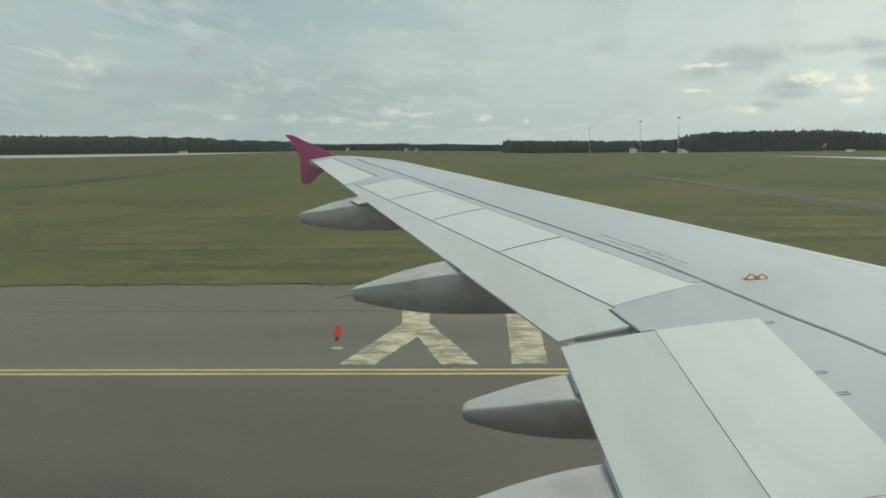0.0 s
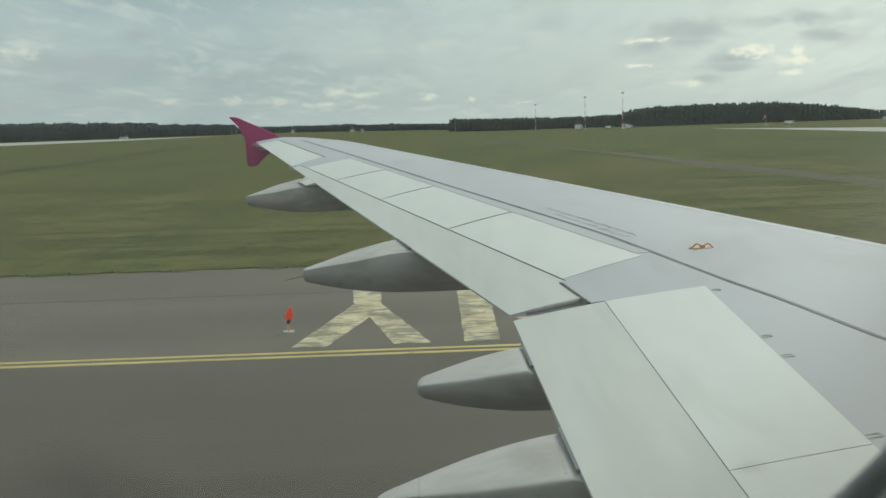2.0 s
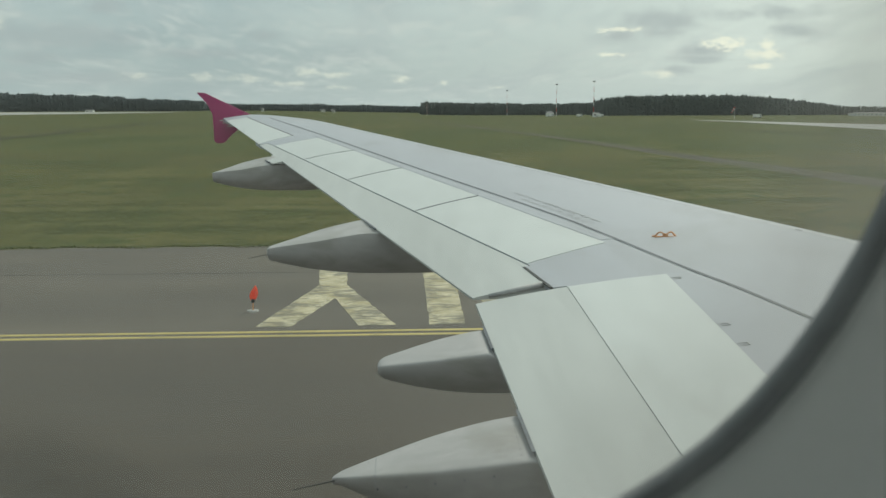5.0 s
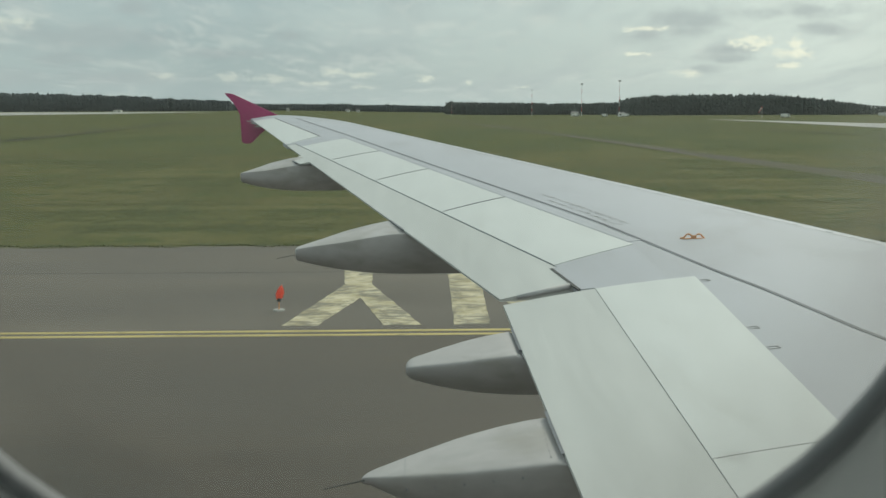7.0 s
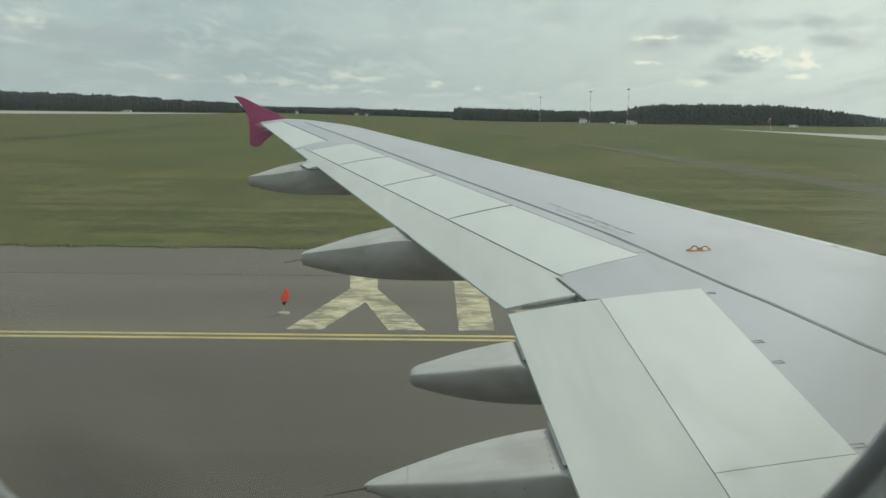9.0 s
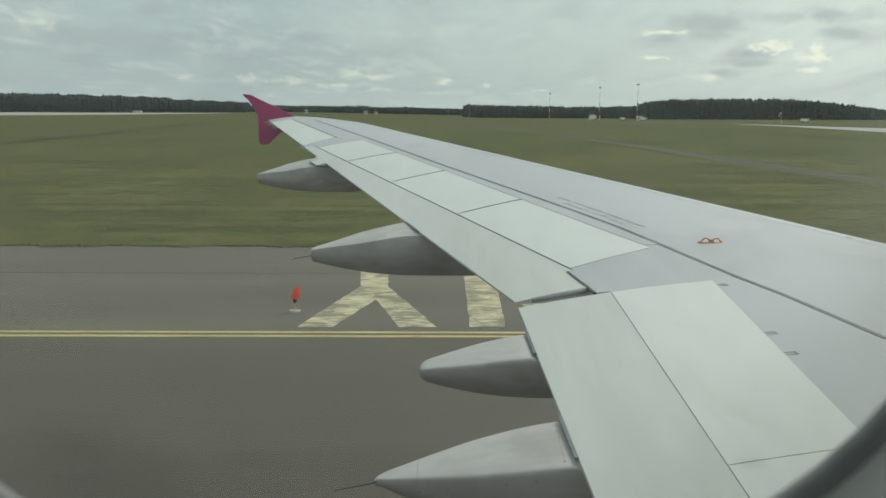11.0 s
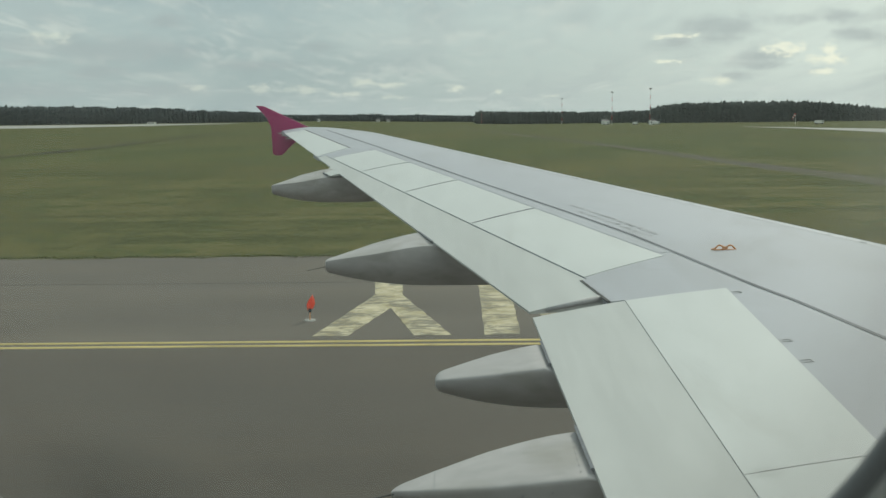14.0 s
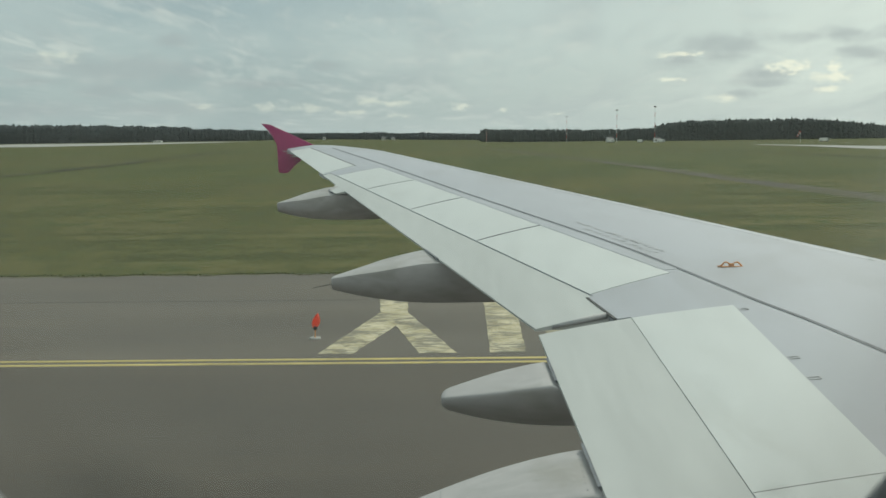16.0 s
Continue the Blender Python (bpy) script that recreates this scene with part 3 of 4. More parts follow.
def crest(y):
    return lerp(((0.0, 5.37), (5.6, 2.76), (14.23, -1.26), (15.05, -2.0), (15.35, -2.36)), y)


def slot(y):
    return 0.79 - 0.368 * (y - 5.26)


def front(y):
    return 1.31 - 0.369 * (y - 5.52)


def rear(y):
    """The rear edge of the fixed skin."""
    if y < 4.79:
        return 0.93
    if y < 5.235:
        return 0.86 - 0.21 * (y - 4.79)
    if y < 11.76:
        return slot(y)
    if y < 12.12:
        return trail(y) + 0.01
    if y < 14.93:
        return -1.33 - 0.367 * (y - 12.14)
    return trail(y) + 0.01


plane = thing("airliner", "grey airliner wing with pale flaps and a magenta wingtip fence", "aircraft")


def build_wing():
    eps = 0.004
    ys = [0.36, 1.0, 1.8, 2.6, 3.4, 4.1]
    for b in (4.79, 5.235, 11.76, 12.12, 14.93):
        ys += [b - eps, b + eps]
    ys += list(np.arange(5.6, 11.7, 0.45)) + list(np.arange(12.4, 14.9, 0.4)) + [15.1, 15.25, 15.35]
    ys = sorted(ys)
    verts, rows = [], []
    for y in ys:
        x0, x1 = rear(y), crest(y)
        c = chord(y)
        r = 0.055 * c
        ring = []
        for i in range(15):
            x = x0 + (x1 - x0) * i / 14
            ring.append((x, y, top(x, y)))
        zs = top(x1, y)
        for i in range(1, 9):
            a = math.pi * i / 8
            ring.append((x1 + 1.7 * r * math.sin(a), y, zs - r * (1 - math.cos(a))))
        zb = zs - 2 * r
        zr = top(x0, y) - 0.05
        for i in range(1, 7):
            u = i / 6
            ring.append((x1 + (x0 - x1) * u, y, zb * (1 - u) + zr * u - 0.05 * c * math.sin(math.pi * u)))
        rows.append((len(verts), len(ring)))
        verts += ring
    n = rows[0][1]
    faces = []
    for (a, _), (b, _) in zip(rows, rows[1:]):
        for i in range(n):
            j = (i + 1) % n
            faces.append((a + i, b + i, b + j, a + j))
    faces.append(tuple(rows[-1][0] + i for i in range(n)))
    faces.append(tuple(rows[0][0] + i for i in reversed(range(n))))
    wing = raw("wing", verts, faces, M["skin"], plane, "pale grey painted metal wing skin")
    me = wing.data
    flags = [True] * len(me.polygons)
    me.polygons.foreach_set("use_smooth", flags)
    me.set_sharp_from_angle(angle=radians(28))
    return wing


wing = build_wing()


def sheet(name, fa, fb, y0, y1, y0b, y1b, lift, thick, mat, parent, label="", nu=5, nv=14, drop=0.0):
    """A plate on the wing between the chordwise lines fa and fb. Its ends run from span y0 on fa to y0b on fb, and y1 to y1b."""
    verts = []
    for s in (0, 1):
        for j in range(nv + 1):
            for i in range(nu + 1):
                u, v = i / nu, j / nv
                ya, yb = y0 + (y1 - y0) * v, y0b + (y1b - y0b) * v
                xa, xb = fa(ya), fb(yb)
                x, y = xa + (xb - xa) * u, ya + (yb - ya) * u
                z = top(x, y) + lift - drop * (1 - u) - s * (thick * (0.12 + 0.88 * u))
                verts.append((x, y, z))
    m, w = (nu + 1) * (nv + 1), nu + 1
    faces = []
    for j in range(nv):
        for i in range(nu):
            q = (j * w + i, j * w + i + 1, (j + 1) * w + i + 1, (j + 1) * w + i)
            faces.append(q)
            faces.append(tuple(m + k for k in reversed(q)))
    edge = [i for i in range(nu)] + [j * w + nu for j in range(nv)] + [nv * w + i for i in range(nu, 0, -1)] + [j * w for j in range(nv, 0, -1)]
    for a, b in zip(edge, edge[1:] + edge[:1]):
        faces.append((a, m + a, m + b, b))
    ob = raw(name, verts, faces, mat, parent, label, True)
    ob.data.set_sharp_from_angle(angle=radians(35))
    return ob


def build_surfaces():
    # spoilers over the outer flap
    cuts = [(5.27, 5.52), (6.98, 7.25), (8.59, 8.88), (10.10, 10.33), (11.43, 11.66)]
    g = 0.006
    for (a, b), (c, d) in zip(cuts, cuts[1:]):
        sheet("spoiler", slot, front, a + g, c - g, b + g, d - g, 0.0032, 0.018, M["panel"], plane, "pale spoiler panel")
    # raised dark strips that draw the joint lines between spoilers
    for a, b in cuts[1:4]:
        sheet("spoiler_joint", lambda y: slot(y) + 0.01, front, a - 0.008, a + 0.008, b - 0.008, b + 0.008, 0.006, 0.008, M["seam"], plane, "dark raised strip at the joint between spoilers", 5, 1)
    sheet("spoiler_bay", lambda y: slot(y) + 0.01, lambda y: front(y) - 0.02, 5.30, 11.44, 5.55, 11.66, 0.0022, 0.004, M["seal"], plane, "dark bay under the spoilers", 4, 24)
    sheet("spoiler_bay", lambda y: 0.94, lambda y: 1.44 - 0.036 * (4.79 - y), 0.6, 4.77, 0.6, 4.77, 0.0022, 0.004, M["seal"], plane, "dark bay under the spoilers", 4, 24)
    # dark lips behind the spoilers
    sheet("flap_slot", lambda y: slot(y) - 0.0045, lambda y: slot(y) + 0.0, 5.24, 11.75, 5.24, 11.75, -0.002, 0.03, M["seam"], plane, "dark slot between spoilers and flap", 1, 20)
    # inner spoilers
    inner = lambda y: 0.93
    inner_front = lambda y: 1.47 - 0.036 * (4.79 - y)
    sheet("spoiler", inner, inner_front, 2.77, 4.765, 2.79, 4.775, 0.0032, 0.018, M["panel"], plane, "pale inner spoiler panel")
    sheet("spoiler", inner, inner_front, 0.5, 2.765, 0.5, 2.784, 0.0032, 0.018, M["panel"], plane, "pale inner spoiler panel")
    sheet("flap_slot", lambda y: 0.9275, lambda y: 0.93, 0.5, 4.76, 0.5, 4.76, -0.002, 0.03, M["seam"], plane, "dark slot between spoilers and flap", 1, 12)
    # flaps
    sheet("outboard_flap", trail, lambda y: slot(y) - 0.004, 4.86, 11.74, 4.925, 11.755, -0.003, 0.10, M["flap"], plane, "pale grey outer flap", 6, 24)
    sheet("inboard_flap", trail, lambda y: 0.9278, 0.5, 4.74, 0.5, 4.77, 0.0003, 0.13, M["flap"], plane, "pale grey inner flap", 6, 16)
    sheet("flap_tab", lambda y: trail(y) + lerp(((10.25, -0.11), (10.5, -0.14), (10.8, -0.01)), y), lambda y: trail(y) - 0.001, 10.22, 10.8, 10.26, 10.8, -0.003, 0.03, M["flap"], plane, "small pale tab behind the flap edge", 2, 6)
    # dark strip standing in for shade where the fixed skin overhangs the flaps
    sheet("skin_edge_shade", lambda y: rear(y) - 0.016, lambda y: rear(y) - 0.001, 4.80, 5.23, 4.80, 5.23, 0.0005, 0.02, M["seal"], plane, "dark strip painted as shade under the skin edge", 1, 6)
    # aileron
    hinge = lambda y: -1.33 - 0.367 * (y - 12.14) - 0.02
    sheet("aileron", trail, hinge, 11.80, 14.9, 12.13, 14.9, 0.004, 0.05, M["panel"], plane, "pale aileron")
    # seam along the rear of the wing box
    knots = ((0.4, 2.85), (3.75, 1.88), (4.42, 1.73), (5.46, 1.43), (6.16, 1.22), (6.93, 0.94), (9.16, 0.09), (12.11, -1.0), (14.65, -1.98))
    sheet("seam", lambda y: lerp(knots, y) - 0.011, lambda y: lerp(knots, y) + 0.011, 0.45, 14.6, 0.45, 14.6, 0.003, 0.004, M["seam"], plane, "dark sealant seam", 1, 60)
    sheet("seam", lambda y: hinge(y), lambda y: hinge(y) + 0.022, 12.14, 14.9, 12.14, 14.9, 0.003, 0.004, M["seal"], plane, "dark hinge gap", 1, 12)
    # bright band behind the leading edge
    sheet("leading_edge_strip", lambda y: crest(y) - 0.03, lambda y: crest(y) - 0.005, 0.45, 14.2, 0.45, 14.2, 0.002, 0.004, M["metal"], plane, "bare metal leading edge strip", 1, 40)
    sheet("walkway_strip", lambda y: front(y) + 0.01, lambda y: front(y) + 0.10, 5.6, 12.0, 5.6, 12.0, 0.002, 0.004, M["skin"], plane, "grey strip ahead of the spoilers", 1, 24)
    # inner end of the outer flap: seal tube over the gap
    bm = bmesh.new()
    tube(bm, (0.52, 4.868, top(0.52, 4.87) - 0.012), (0.82, 4.92, top(0.82, 4.93) - 0.018), 0.011, 0.019, 12)
    part("end_seal", bm, M["stencil"], plane, "grey tube sealing the flap gap", True)
    sheet("flap_gap", lambda y: 0.58, lambda y: 0.86, 4.74, 4.86, 4.78, 5.0, -0.09, 0.03, M["seal"], plane, "dark gap between the flaps", 2, 2)


build_surfaces()


def build_fairing(y, half, x_tail, x_te, x_front, z_tail, z_te, z_tail_low, z_belly, wick, nose=0.12, bow=1.2, rim=0.022, tilt=0.06, aft=trail, blunt=0.07, curl=1.4):
    """A flap track fairing: a canoe with a flat back and upright flanks, tapering to a blunt tail."""
    verts, n, m = [], 32, 30
    for j in range(m + 1):
        u = (j / m) ** 1.8
        x = x_tail + (x_front - x_tail) * u
        s = (x - x_tail) / (x_te - x_tail)
        q = min(1.0, s + 0.02)
        hw = half * (nose + (1 - nose) * (1 - (1 - q) ** 1.7) ** 0.9)
        crown = z_tail + (z_te - z_tail) * (1 - (1 - q) ** bow)
        if x > trail(y - half) + 0.03:
            crown = min(crown, top(x, y) - 0.045)
        low = z_tail_low + (z_belly - z_tail_low) * (1 - (1 - min(1.0, s / 1.15)) ** 2.2)
        if s > 1.6:
            low += 0.10 * (s - 1.6) ** 2
        low = min(low, crown - 0.04)
        # the tail rounds off
        end = math.sqrt(1 - (1 - min(1.0, s / blunt)) ** 2)
        centre = 0.55 * crown + 0.45 * low
        hw *= 0.3 + 0.7 * end
        crown, low = centre + (crown - centre) * (0.5 + 0.5 * end), centre + (low - centre) * (0.45 + 0.55 * end)
        mid = crown - min(rim, 0.2 * (crown - low))
        for i in range(n):
            a = math.tau * i / n
            ca, sa = math.cos(a), math.sin(a)
            if sa >= 0:
                yy = hw * math.copysign(abs(ca) ** 0.20, ca)
                zz = mid + (crown - mid) * sa**0.35 + tilt * yy * min(1.0, q * 2)
            else:
                yy = hw * math.copysign(abs(ca) ** 0.36, ca) * (1 - 0.78 * abs(sa) ** curl)
                zz = mid + (low - mid) * abs(sa) ** 0.75 + tilt * yy * min(1.0, q * 2) * (1 - abs(sa))
            verts.append((x, y + yy, zz))
    faces = [(j * n + i, j * n + (i + 1) % n, (j + 1) * n + (i + 1) % n, (j + 1) * n + i) for j in range(m) for i in range(n)]
    faces += [tuple(reversed(range(n))), tuple(m * n + i for i in range(n))]
    f = raw("flap_track_fairing", verts, faces, M["fairing"], plane, "grey pointed fairing under the flap", True)
    f.data.set_sharp_from_angle(angle=radians(30))
    sheet("gap_strip", lambda v: aft(v) - 0.014, lambda v: aft(v) - 0.002, y - 0.85 * half, y + 0.95 * half, y - 0.85 * half, y + 0.95 * half, 0.004, 0.02, M["seam"], f, "dark gap behind the flap edge", 1, 4)
    if wick:
        bm = bmesh.new()
        zt = (z_tail + z_tail_low) / 2
        tube(bm, (x_tail + 0.02, y - 0.01, zt), (x_tail - wick, y - 0.02, zt - 0.03), 0.004, 0.002, 6)
        part("static_wick", bm, M["seal"], f, "thin black static discharge wick")
    return f


build_fairing(10.48, 0.17, -2.06, -1.43, 0.2, 3.66, 3.795, 3.56, 3.455, 0, 0.4, 1.08, 0.007, 0.24, lambda v: trail(v) + lerp(((10.25, -0.11), (10.5, -0.14), (10.8, -0.01)), v), 0.015, 2.6)
build_fairing(6.82, 0.20, -0.955, -0.20, 1.2, 3.345, 3.51, 3.26, 3.145, 0.14, 0.25, 1.15, 0.010, 0.14, trail, 0.02, 2.0)
build_fairing(4.18, 0.18, -0.080, 0.45, 1.9, 3.195, 3.298, 3.13, 3.04, 0, 0.34, 1.2)
near_fairing = build_fairing(3.14, 0.20, -0.225, 0.48, 1.9, 3.072, 3.212, 3.056, 2.86, 0.14, 0.03, 1.2)


def build_rivets():
    """Fasteners along the front edge and the shoulder of the nearest fairing."""
    first = None
    spots = [(0.44 + 0.001 * i, 2.985 + 0.05 * i, 3.2095 + 0.06 * (2.985 + 0.05 * i - 3.14), 0) for i in range(7)]
    spots += [(-0.06 + 0.1 * i, 0, 0, 1) for i in range(5)]
    for x, y, z, side in spots:
        if side:
            q = min(1.0, (x + 0.225) / 0.705 + 0.02)
            y = 3.14 - 0.20 * (0.05 + 0.95 * (1 - (1 - q) ** 1.7) ** 0.9) * 0.99
            z = 3.072 + 0.140 * (1 - (1 - q) ** 1.2) - 0.055
        bm = bmesh.new()
        if side:
            tube(bm, (0, -0.003, 0), (0, 0.02, 0), 0.003, 0.003, 6)
        else:
            tube(bm, (0, 0, -0.01), (0, 0, 0.0015), 0.003, 0.003, 6)
        r = part("rivet", bm, M["seam"], near_fairing)
        r.location = (x, y, z)


build_rivets()


def build_cap_seam():
    """The thin seam of the tail cap, round the top and flank of the nearest fairing."""
    me = near_fairing.data
    n, j = 32, 7
    verts = []
    for k in (0, 1):
        for i in range(n):
            a, b = me.vertices[j * n + i].co, me.vertices[(j + 1) * n + i].co
            p = a + (b - a) * (0.0 + 0.09 * k)
            mid = Vector((p.x, 3.14, 3.06))
            verts.append(p + (p - mid).normalized() * 0.0012)
    raw("cap_seam", verts, [(i, (i + 1) % n, n + (i + 1) % n, n + i) for i in range(n)], M["stencil"], near_fairing, "thin seam of the tail cap")


build_cap_seam()


def build_fence():
    """The wingtip fence: swept fins above and below the tip."""
    outline = [(-3.255, 4.645), (-3.12, 4.635), (-2.39, 4.285), (-2.30, 4.22), (-2.42, 4.12), (-2.58, 4.06), (-2.70, 3.97), (-2.82, 3.825), (-2.86, 3.81), (-2.95, 3.81), (-2.99, 3.835), (-2.99, 4.29), (-3.06, 4.44)]
    bm = bmesh.new()
    lo = [bm.verts.new((x, 15.38, z)) for x, z in outline]
    hi = [bm.verts.new((x, 15.44, z)) for x, z in outline]
    bm.faces.new(lo)
    bm.faces.new(hi[::-1])
    n = len(outline)
    for i in range(n):
        bm.faces.new((lo[i], lo[(i + 1) % n], hi[(i + 1) % n], hi[i]))
    bmesh.ops.bevel(bm, geom=list(bm.edges), offset=0.012, segments=2, affect="EDGES")
    part("wingtip_fence", bm, M["magenta"], plane, "magenta wingtip fence")
    for y in (14.2, 14.7, 15.1):
        bm = bmesh.new()
        x, z = trail(y), top(trail(y), y) - 0.01
        tube(bm, (x + 0.05, y, z), (x - 0.09, y, z - 0.006), 0.008, 0.005, 6)
        part("static_wick", bm, M["fairing"], plane, "pale static discharge wick")


build_fence()


def build_wing_details():
    # escape rope fitting
    x0, y0 = 1.70, 5.58
    z0 = top(x0, y0)
    bm = bmesh.new()
    loop = [(-0.084, 0.003), (-0.066, 0.004), (-0.055, 0.013), (-0.045, 0.024), (-0.034, 0.028), (-0.023, 0.025), (-0.012, 0.017), (0.0, 0.015)]
    loop += [(-x, z) for x, z in reversed(loop[1:-1])]
    for (xa, za), (xb, zb) in zip(loop, loop[1:]):
        tube(bm, (x0 + xa, y0, z0 + za), (x0 + xb, y0, z0 + zb), 0.0052, 0.0052, 8)
    lug = part("rope_fitting", bm, M["orange"], plane, "orange twin-looped escape rope fitting")
    bm = bmesh.new()
    box(bm, (x0 - 0.017, y0 - 0.004, z0 - 0.003), (x0 + 0.017, y0 + 0.004, z0 + 0.015), 0.002)
    part("web", bm, M["orange"], lug)
    bm = bmesh.new()
    box(bm, (x0 - 0.070, y0 - 0.012, z0 - 0.004), (x0 + 0.070, y0 + 0.012, z0 + 0.003), 0.001)
    part("base_plate", bm, M["orange"], lug)
    # stencilled warning, two lines of unreadable small print, as bars
    for row in range(2):
        seed = random.Random(row + 3)
        y, end = 6.09 - 0.03 * row, 7.19 - 0.19 * row
        line = lambda v, r=row: 1.372 - 0.072 * r - 0.358 * (v - 6.10)
        while y < end:
            word = y + seed.choice((0.09, 0.15, 0.2))
            while y < word:
                ln = seed.uniform(0.006, 0.013)
                base, tall = seed.choice((0.0, 0.0, 0.012)), seed.choice((0.014, 0.03, 0.036))
                sheet("stencil_bar", lambda v: line(v) + base, lambda v: line(v) + base + tall, y, y + ln, y, y + ln, 0.002, 0.002, M["stencil"], wing, "", 1, 1)
                y += ln + seed.choice((0.022, 0.03))
            y += 0.035
    # hinge marks at the front of the inner spoiler
    for y in (4.70, 3.91, 3.65, 2.86):
        xf = 1.47 - 0.036 * (4.79 - y)
        for dx0, dx1, dy0, dy1 in ((0, 0.055, 0, 0.005), (0, 0.055, 0.026, 0.031), (0.050, 0.055, 0.005, 0.026)):
            sheet("hinge_mark", lambda v: xf + dx0, lambda v: xf + dx1, y - 0.03 + dy0, y - 0.03 + dy1, y - 0.03 + dy0, y - 0.03 + dy1, 0.003, 0.003, M["stencil"], wing, "", 1, 1)


build_wing_details()


def build_fasteners():
    """Short rows of dark fasteners ahead of the inner spoiler, and oval access covers outboard."""
    rng = random.Random(4)
    for row in range(2):
        for i in range(6):
            y = 4.52 - 0.05 * i + rng.uniform(-0.012, 0.012)
            x = 1.54 + 0.05 * row + 0.012 * i + rng.uniform(-0.008, 0.008)
            size = rng.uniform(0.003, 0.006)
            sheet("fastener", lambda v: x, lambda v: x + size, y, y + size, y, y + size, 0.0012, 0.001, M["stencil"], wing, "", 1, 1)


build_fasteners()


def build_gear():
    """Main landing gear on which the airliner stands."""
    bm = bmesh.new()
    tube(bm, (1.9, 2.2, 0.6), (1.9, 2.1, 3.2), 0.11, 0.14, 14)
    leg = part("landing_gear", bm, M["white"], plane, "white main landing gear leg")
    for y in (1.75, 2.25):
        bm = bmesh.new()
        tube(bm, (1.9, y, 0.57), (1.9, y + 0.40, 0.57), 0.57, 0.57, 32)
        part("tyre", bm, M["black"], leg, "black rubber tyre")


build_gear()


# ---- the cabin round the camera ----
WX, WY, WZ, WA, WB = -0.0085, 0.19, 4.4714, 0.1315, 0.178


def oval(scale, y, n=72):
    out = []
    for i in range(n):
        a = math.tau * i / n
        c, s = math.cos(a), math.sin(a)
        e = 2 / 2.5
        out.append((WX + WA * scale * math.copysign(abs(c) ** e, c), y, WZ + WB * scale * math.copysign(abs(s) ** e, s)))
    return out


def bridge(rings, mat, name, parent=None, label="", smooth=True):
    n = len(rings[0])
    verts = [v for r in rings for v in r]
    faces = [(k * n + i, k * n + (i + 1) % n, (k + 1) * n + (i + 1) % n, (k + 1) * n + i) for k in range(len(rings) - 1) for i in range(n)]
    return raw(name, verts, faces, mat, parent, label, smooth)


def build_cabin():
    n = 72
    # a rectangle that meets the tube of the fuselage
    rect = []
    X0, X1, Z0, Z1 = WX - 0.5, WX + 0.5, WZ - 0.5, WZ + 0.5
    for i in range(n):
        a = math.tau * i / n
        c, s = math.cos(a), math.sin(a)
        k = 0.5 / max(abs(c), abs(s))
        rect.append((WX + k * c, 0.176, WZ + k * s))
    panel = bridge([rect, oval(1.40, 0.178), oval(1.07, 0.1805), oval(1.04, 0.182), oval(1.026, 0.1845)], M["lining"], "wall_window_panel")
    tagged(panel, "grey moulded cabin wall panel round the window", "cabin wall", kind="structure")
    win = thing("window_1", "rounded cabin window with a dark rubber seal", "window", kind="structure")
    bridge([oval(1.028, 0.186), oval(1.022, 0.1825), oval(1.006, 0.183), oval(1.0, 0.187), oval(1.08, 0.205)], M["rubber"], "seal", win, "dark rubber seal")
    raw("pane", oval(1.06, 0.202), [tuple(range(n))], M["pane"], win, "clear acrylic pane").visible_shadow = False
    outer = bridge([oval(1.09, 0.206), oval(1.7, 0.27), oval(1.75, 0.30), [(x, 0.32, z) for x, _, z in rect]], M["fuselage"], "wall_outer_skin")
    tagged(outer, "pale outer skin of the fuselage round the window", "fuselage", kind="structure")

    # fuselage tube, open where the window panel sits
    yc, zc = -1.62, 4.25
    for name, r, mat, label in (("wall_lining", 1.86, "lining", "plain grey cabin lining"), ("wall_fuselage", 1.98, "fuselage", "pale grey fuselage skin")):
        xs = sorted([-14.0, X0, X1, 14.0] + [0.53 * k + d for k in range(-24, 25) for d in (0.02, 0.38)])
        a0 = math.asin((Z0 - zc) / r)
        a1 = math.asin((Z1 - zc) / r)
        b0, b1 = math.pi - math.asin((4.76 - zc) / r), math.pi - math.asin((4.20 - zc) / r)
        w0, w1 = math.asin((4.20 - zc) / r), math.asin((4.76 - zc) / r)
        angs = [a0, w0, w1, a1] + [a1 + (b0 - a1) * i / 18 for i in range(1, 18)] + [b0, b1] + [b1 + (math.tau + a0 - b1) * i / 20 for i in range(1, 21)]
        verts = [(x, yc + r * math.cos(a), zc + r * math.sin(a)) for x in xs for a in angs]
        m = len(angs)
        faces = []
        for i in range(len(xs) - 1):
            for j in range(m - 1):
                if j < 3 and X0 - 1e-6 <= xs[i] and xs[i + 1] <= X1 + 1e-6:
                    continue
                # unseen window openings along both sides, made oversize to brighten the cabin
                if j in (1, 20) and 0.34 < xs[i + 1] - xs[i] < 0.38 and abs((xs[i] - 0.02) / 0.53 - round((xs[i] - 0.02) / 0.53)) < 0.01:
                    continue
                faces.append((i * m + j, (i + 1) * m + j, (i + 1) * m + j + 1, i * m + j + 1))
        tagged(raw(name, verts, faces, M[mat]), label, "cabin wall" if r < 1.9 else "fuselage", kind="structure")
    for name, x in (("wall_aft", -14.0), ("wall_forward", 14.0)):
        verts = [(x, yc + 1.98 * math.cos(i * math.tau / 48), zc + 1.98 * math.sin(i * math.tau / 48)) for i in range(48)]
        tagged(raw(name, verts, [tuple(range(48))], M["lining"]), "plain grey cabin bulkhead", "cabin wall", kind="structure")
    bm = bmesh.new()
    box(bm, (-14, -3.2, 3.38), (14, -0.05, 3.44))
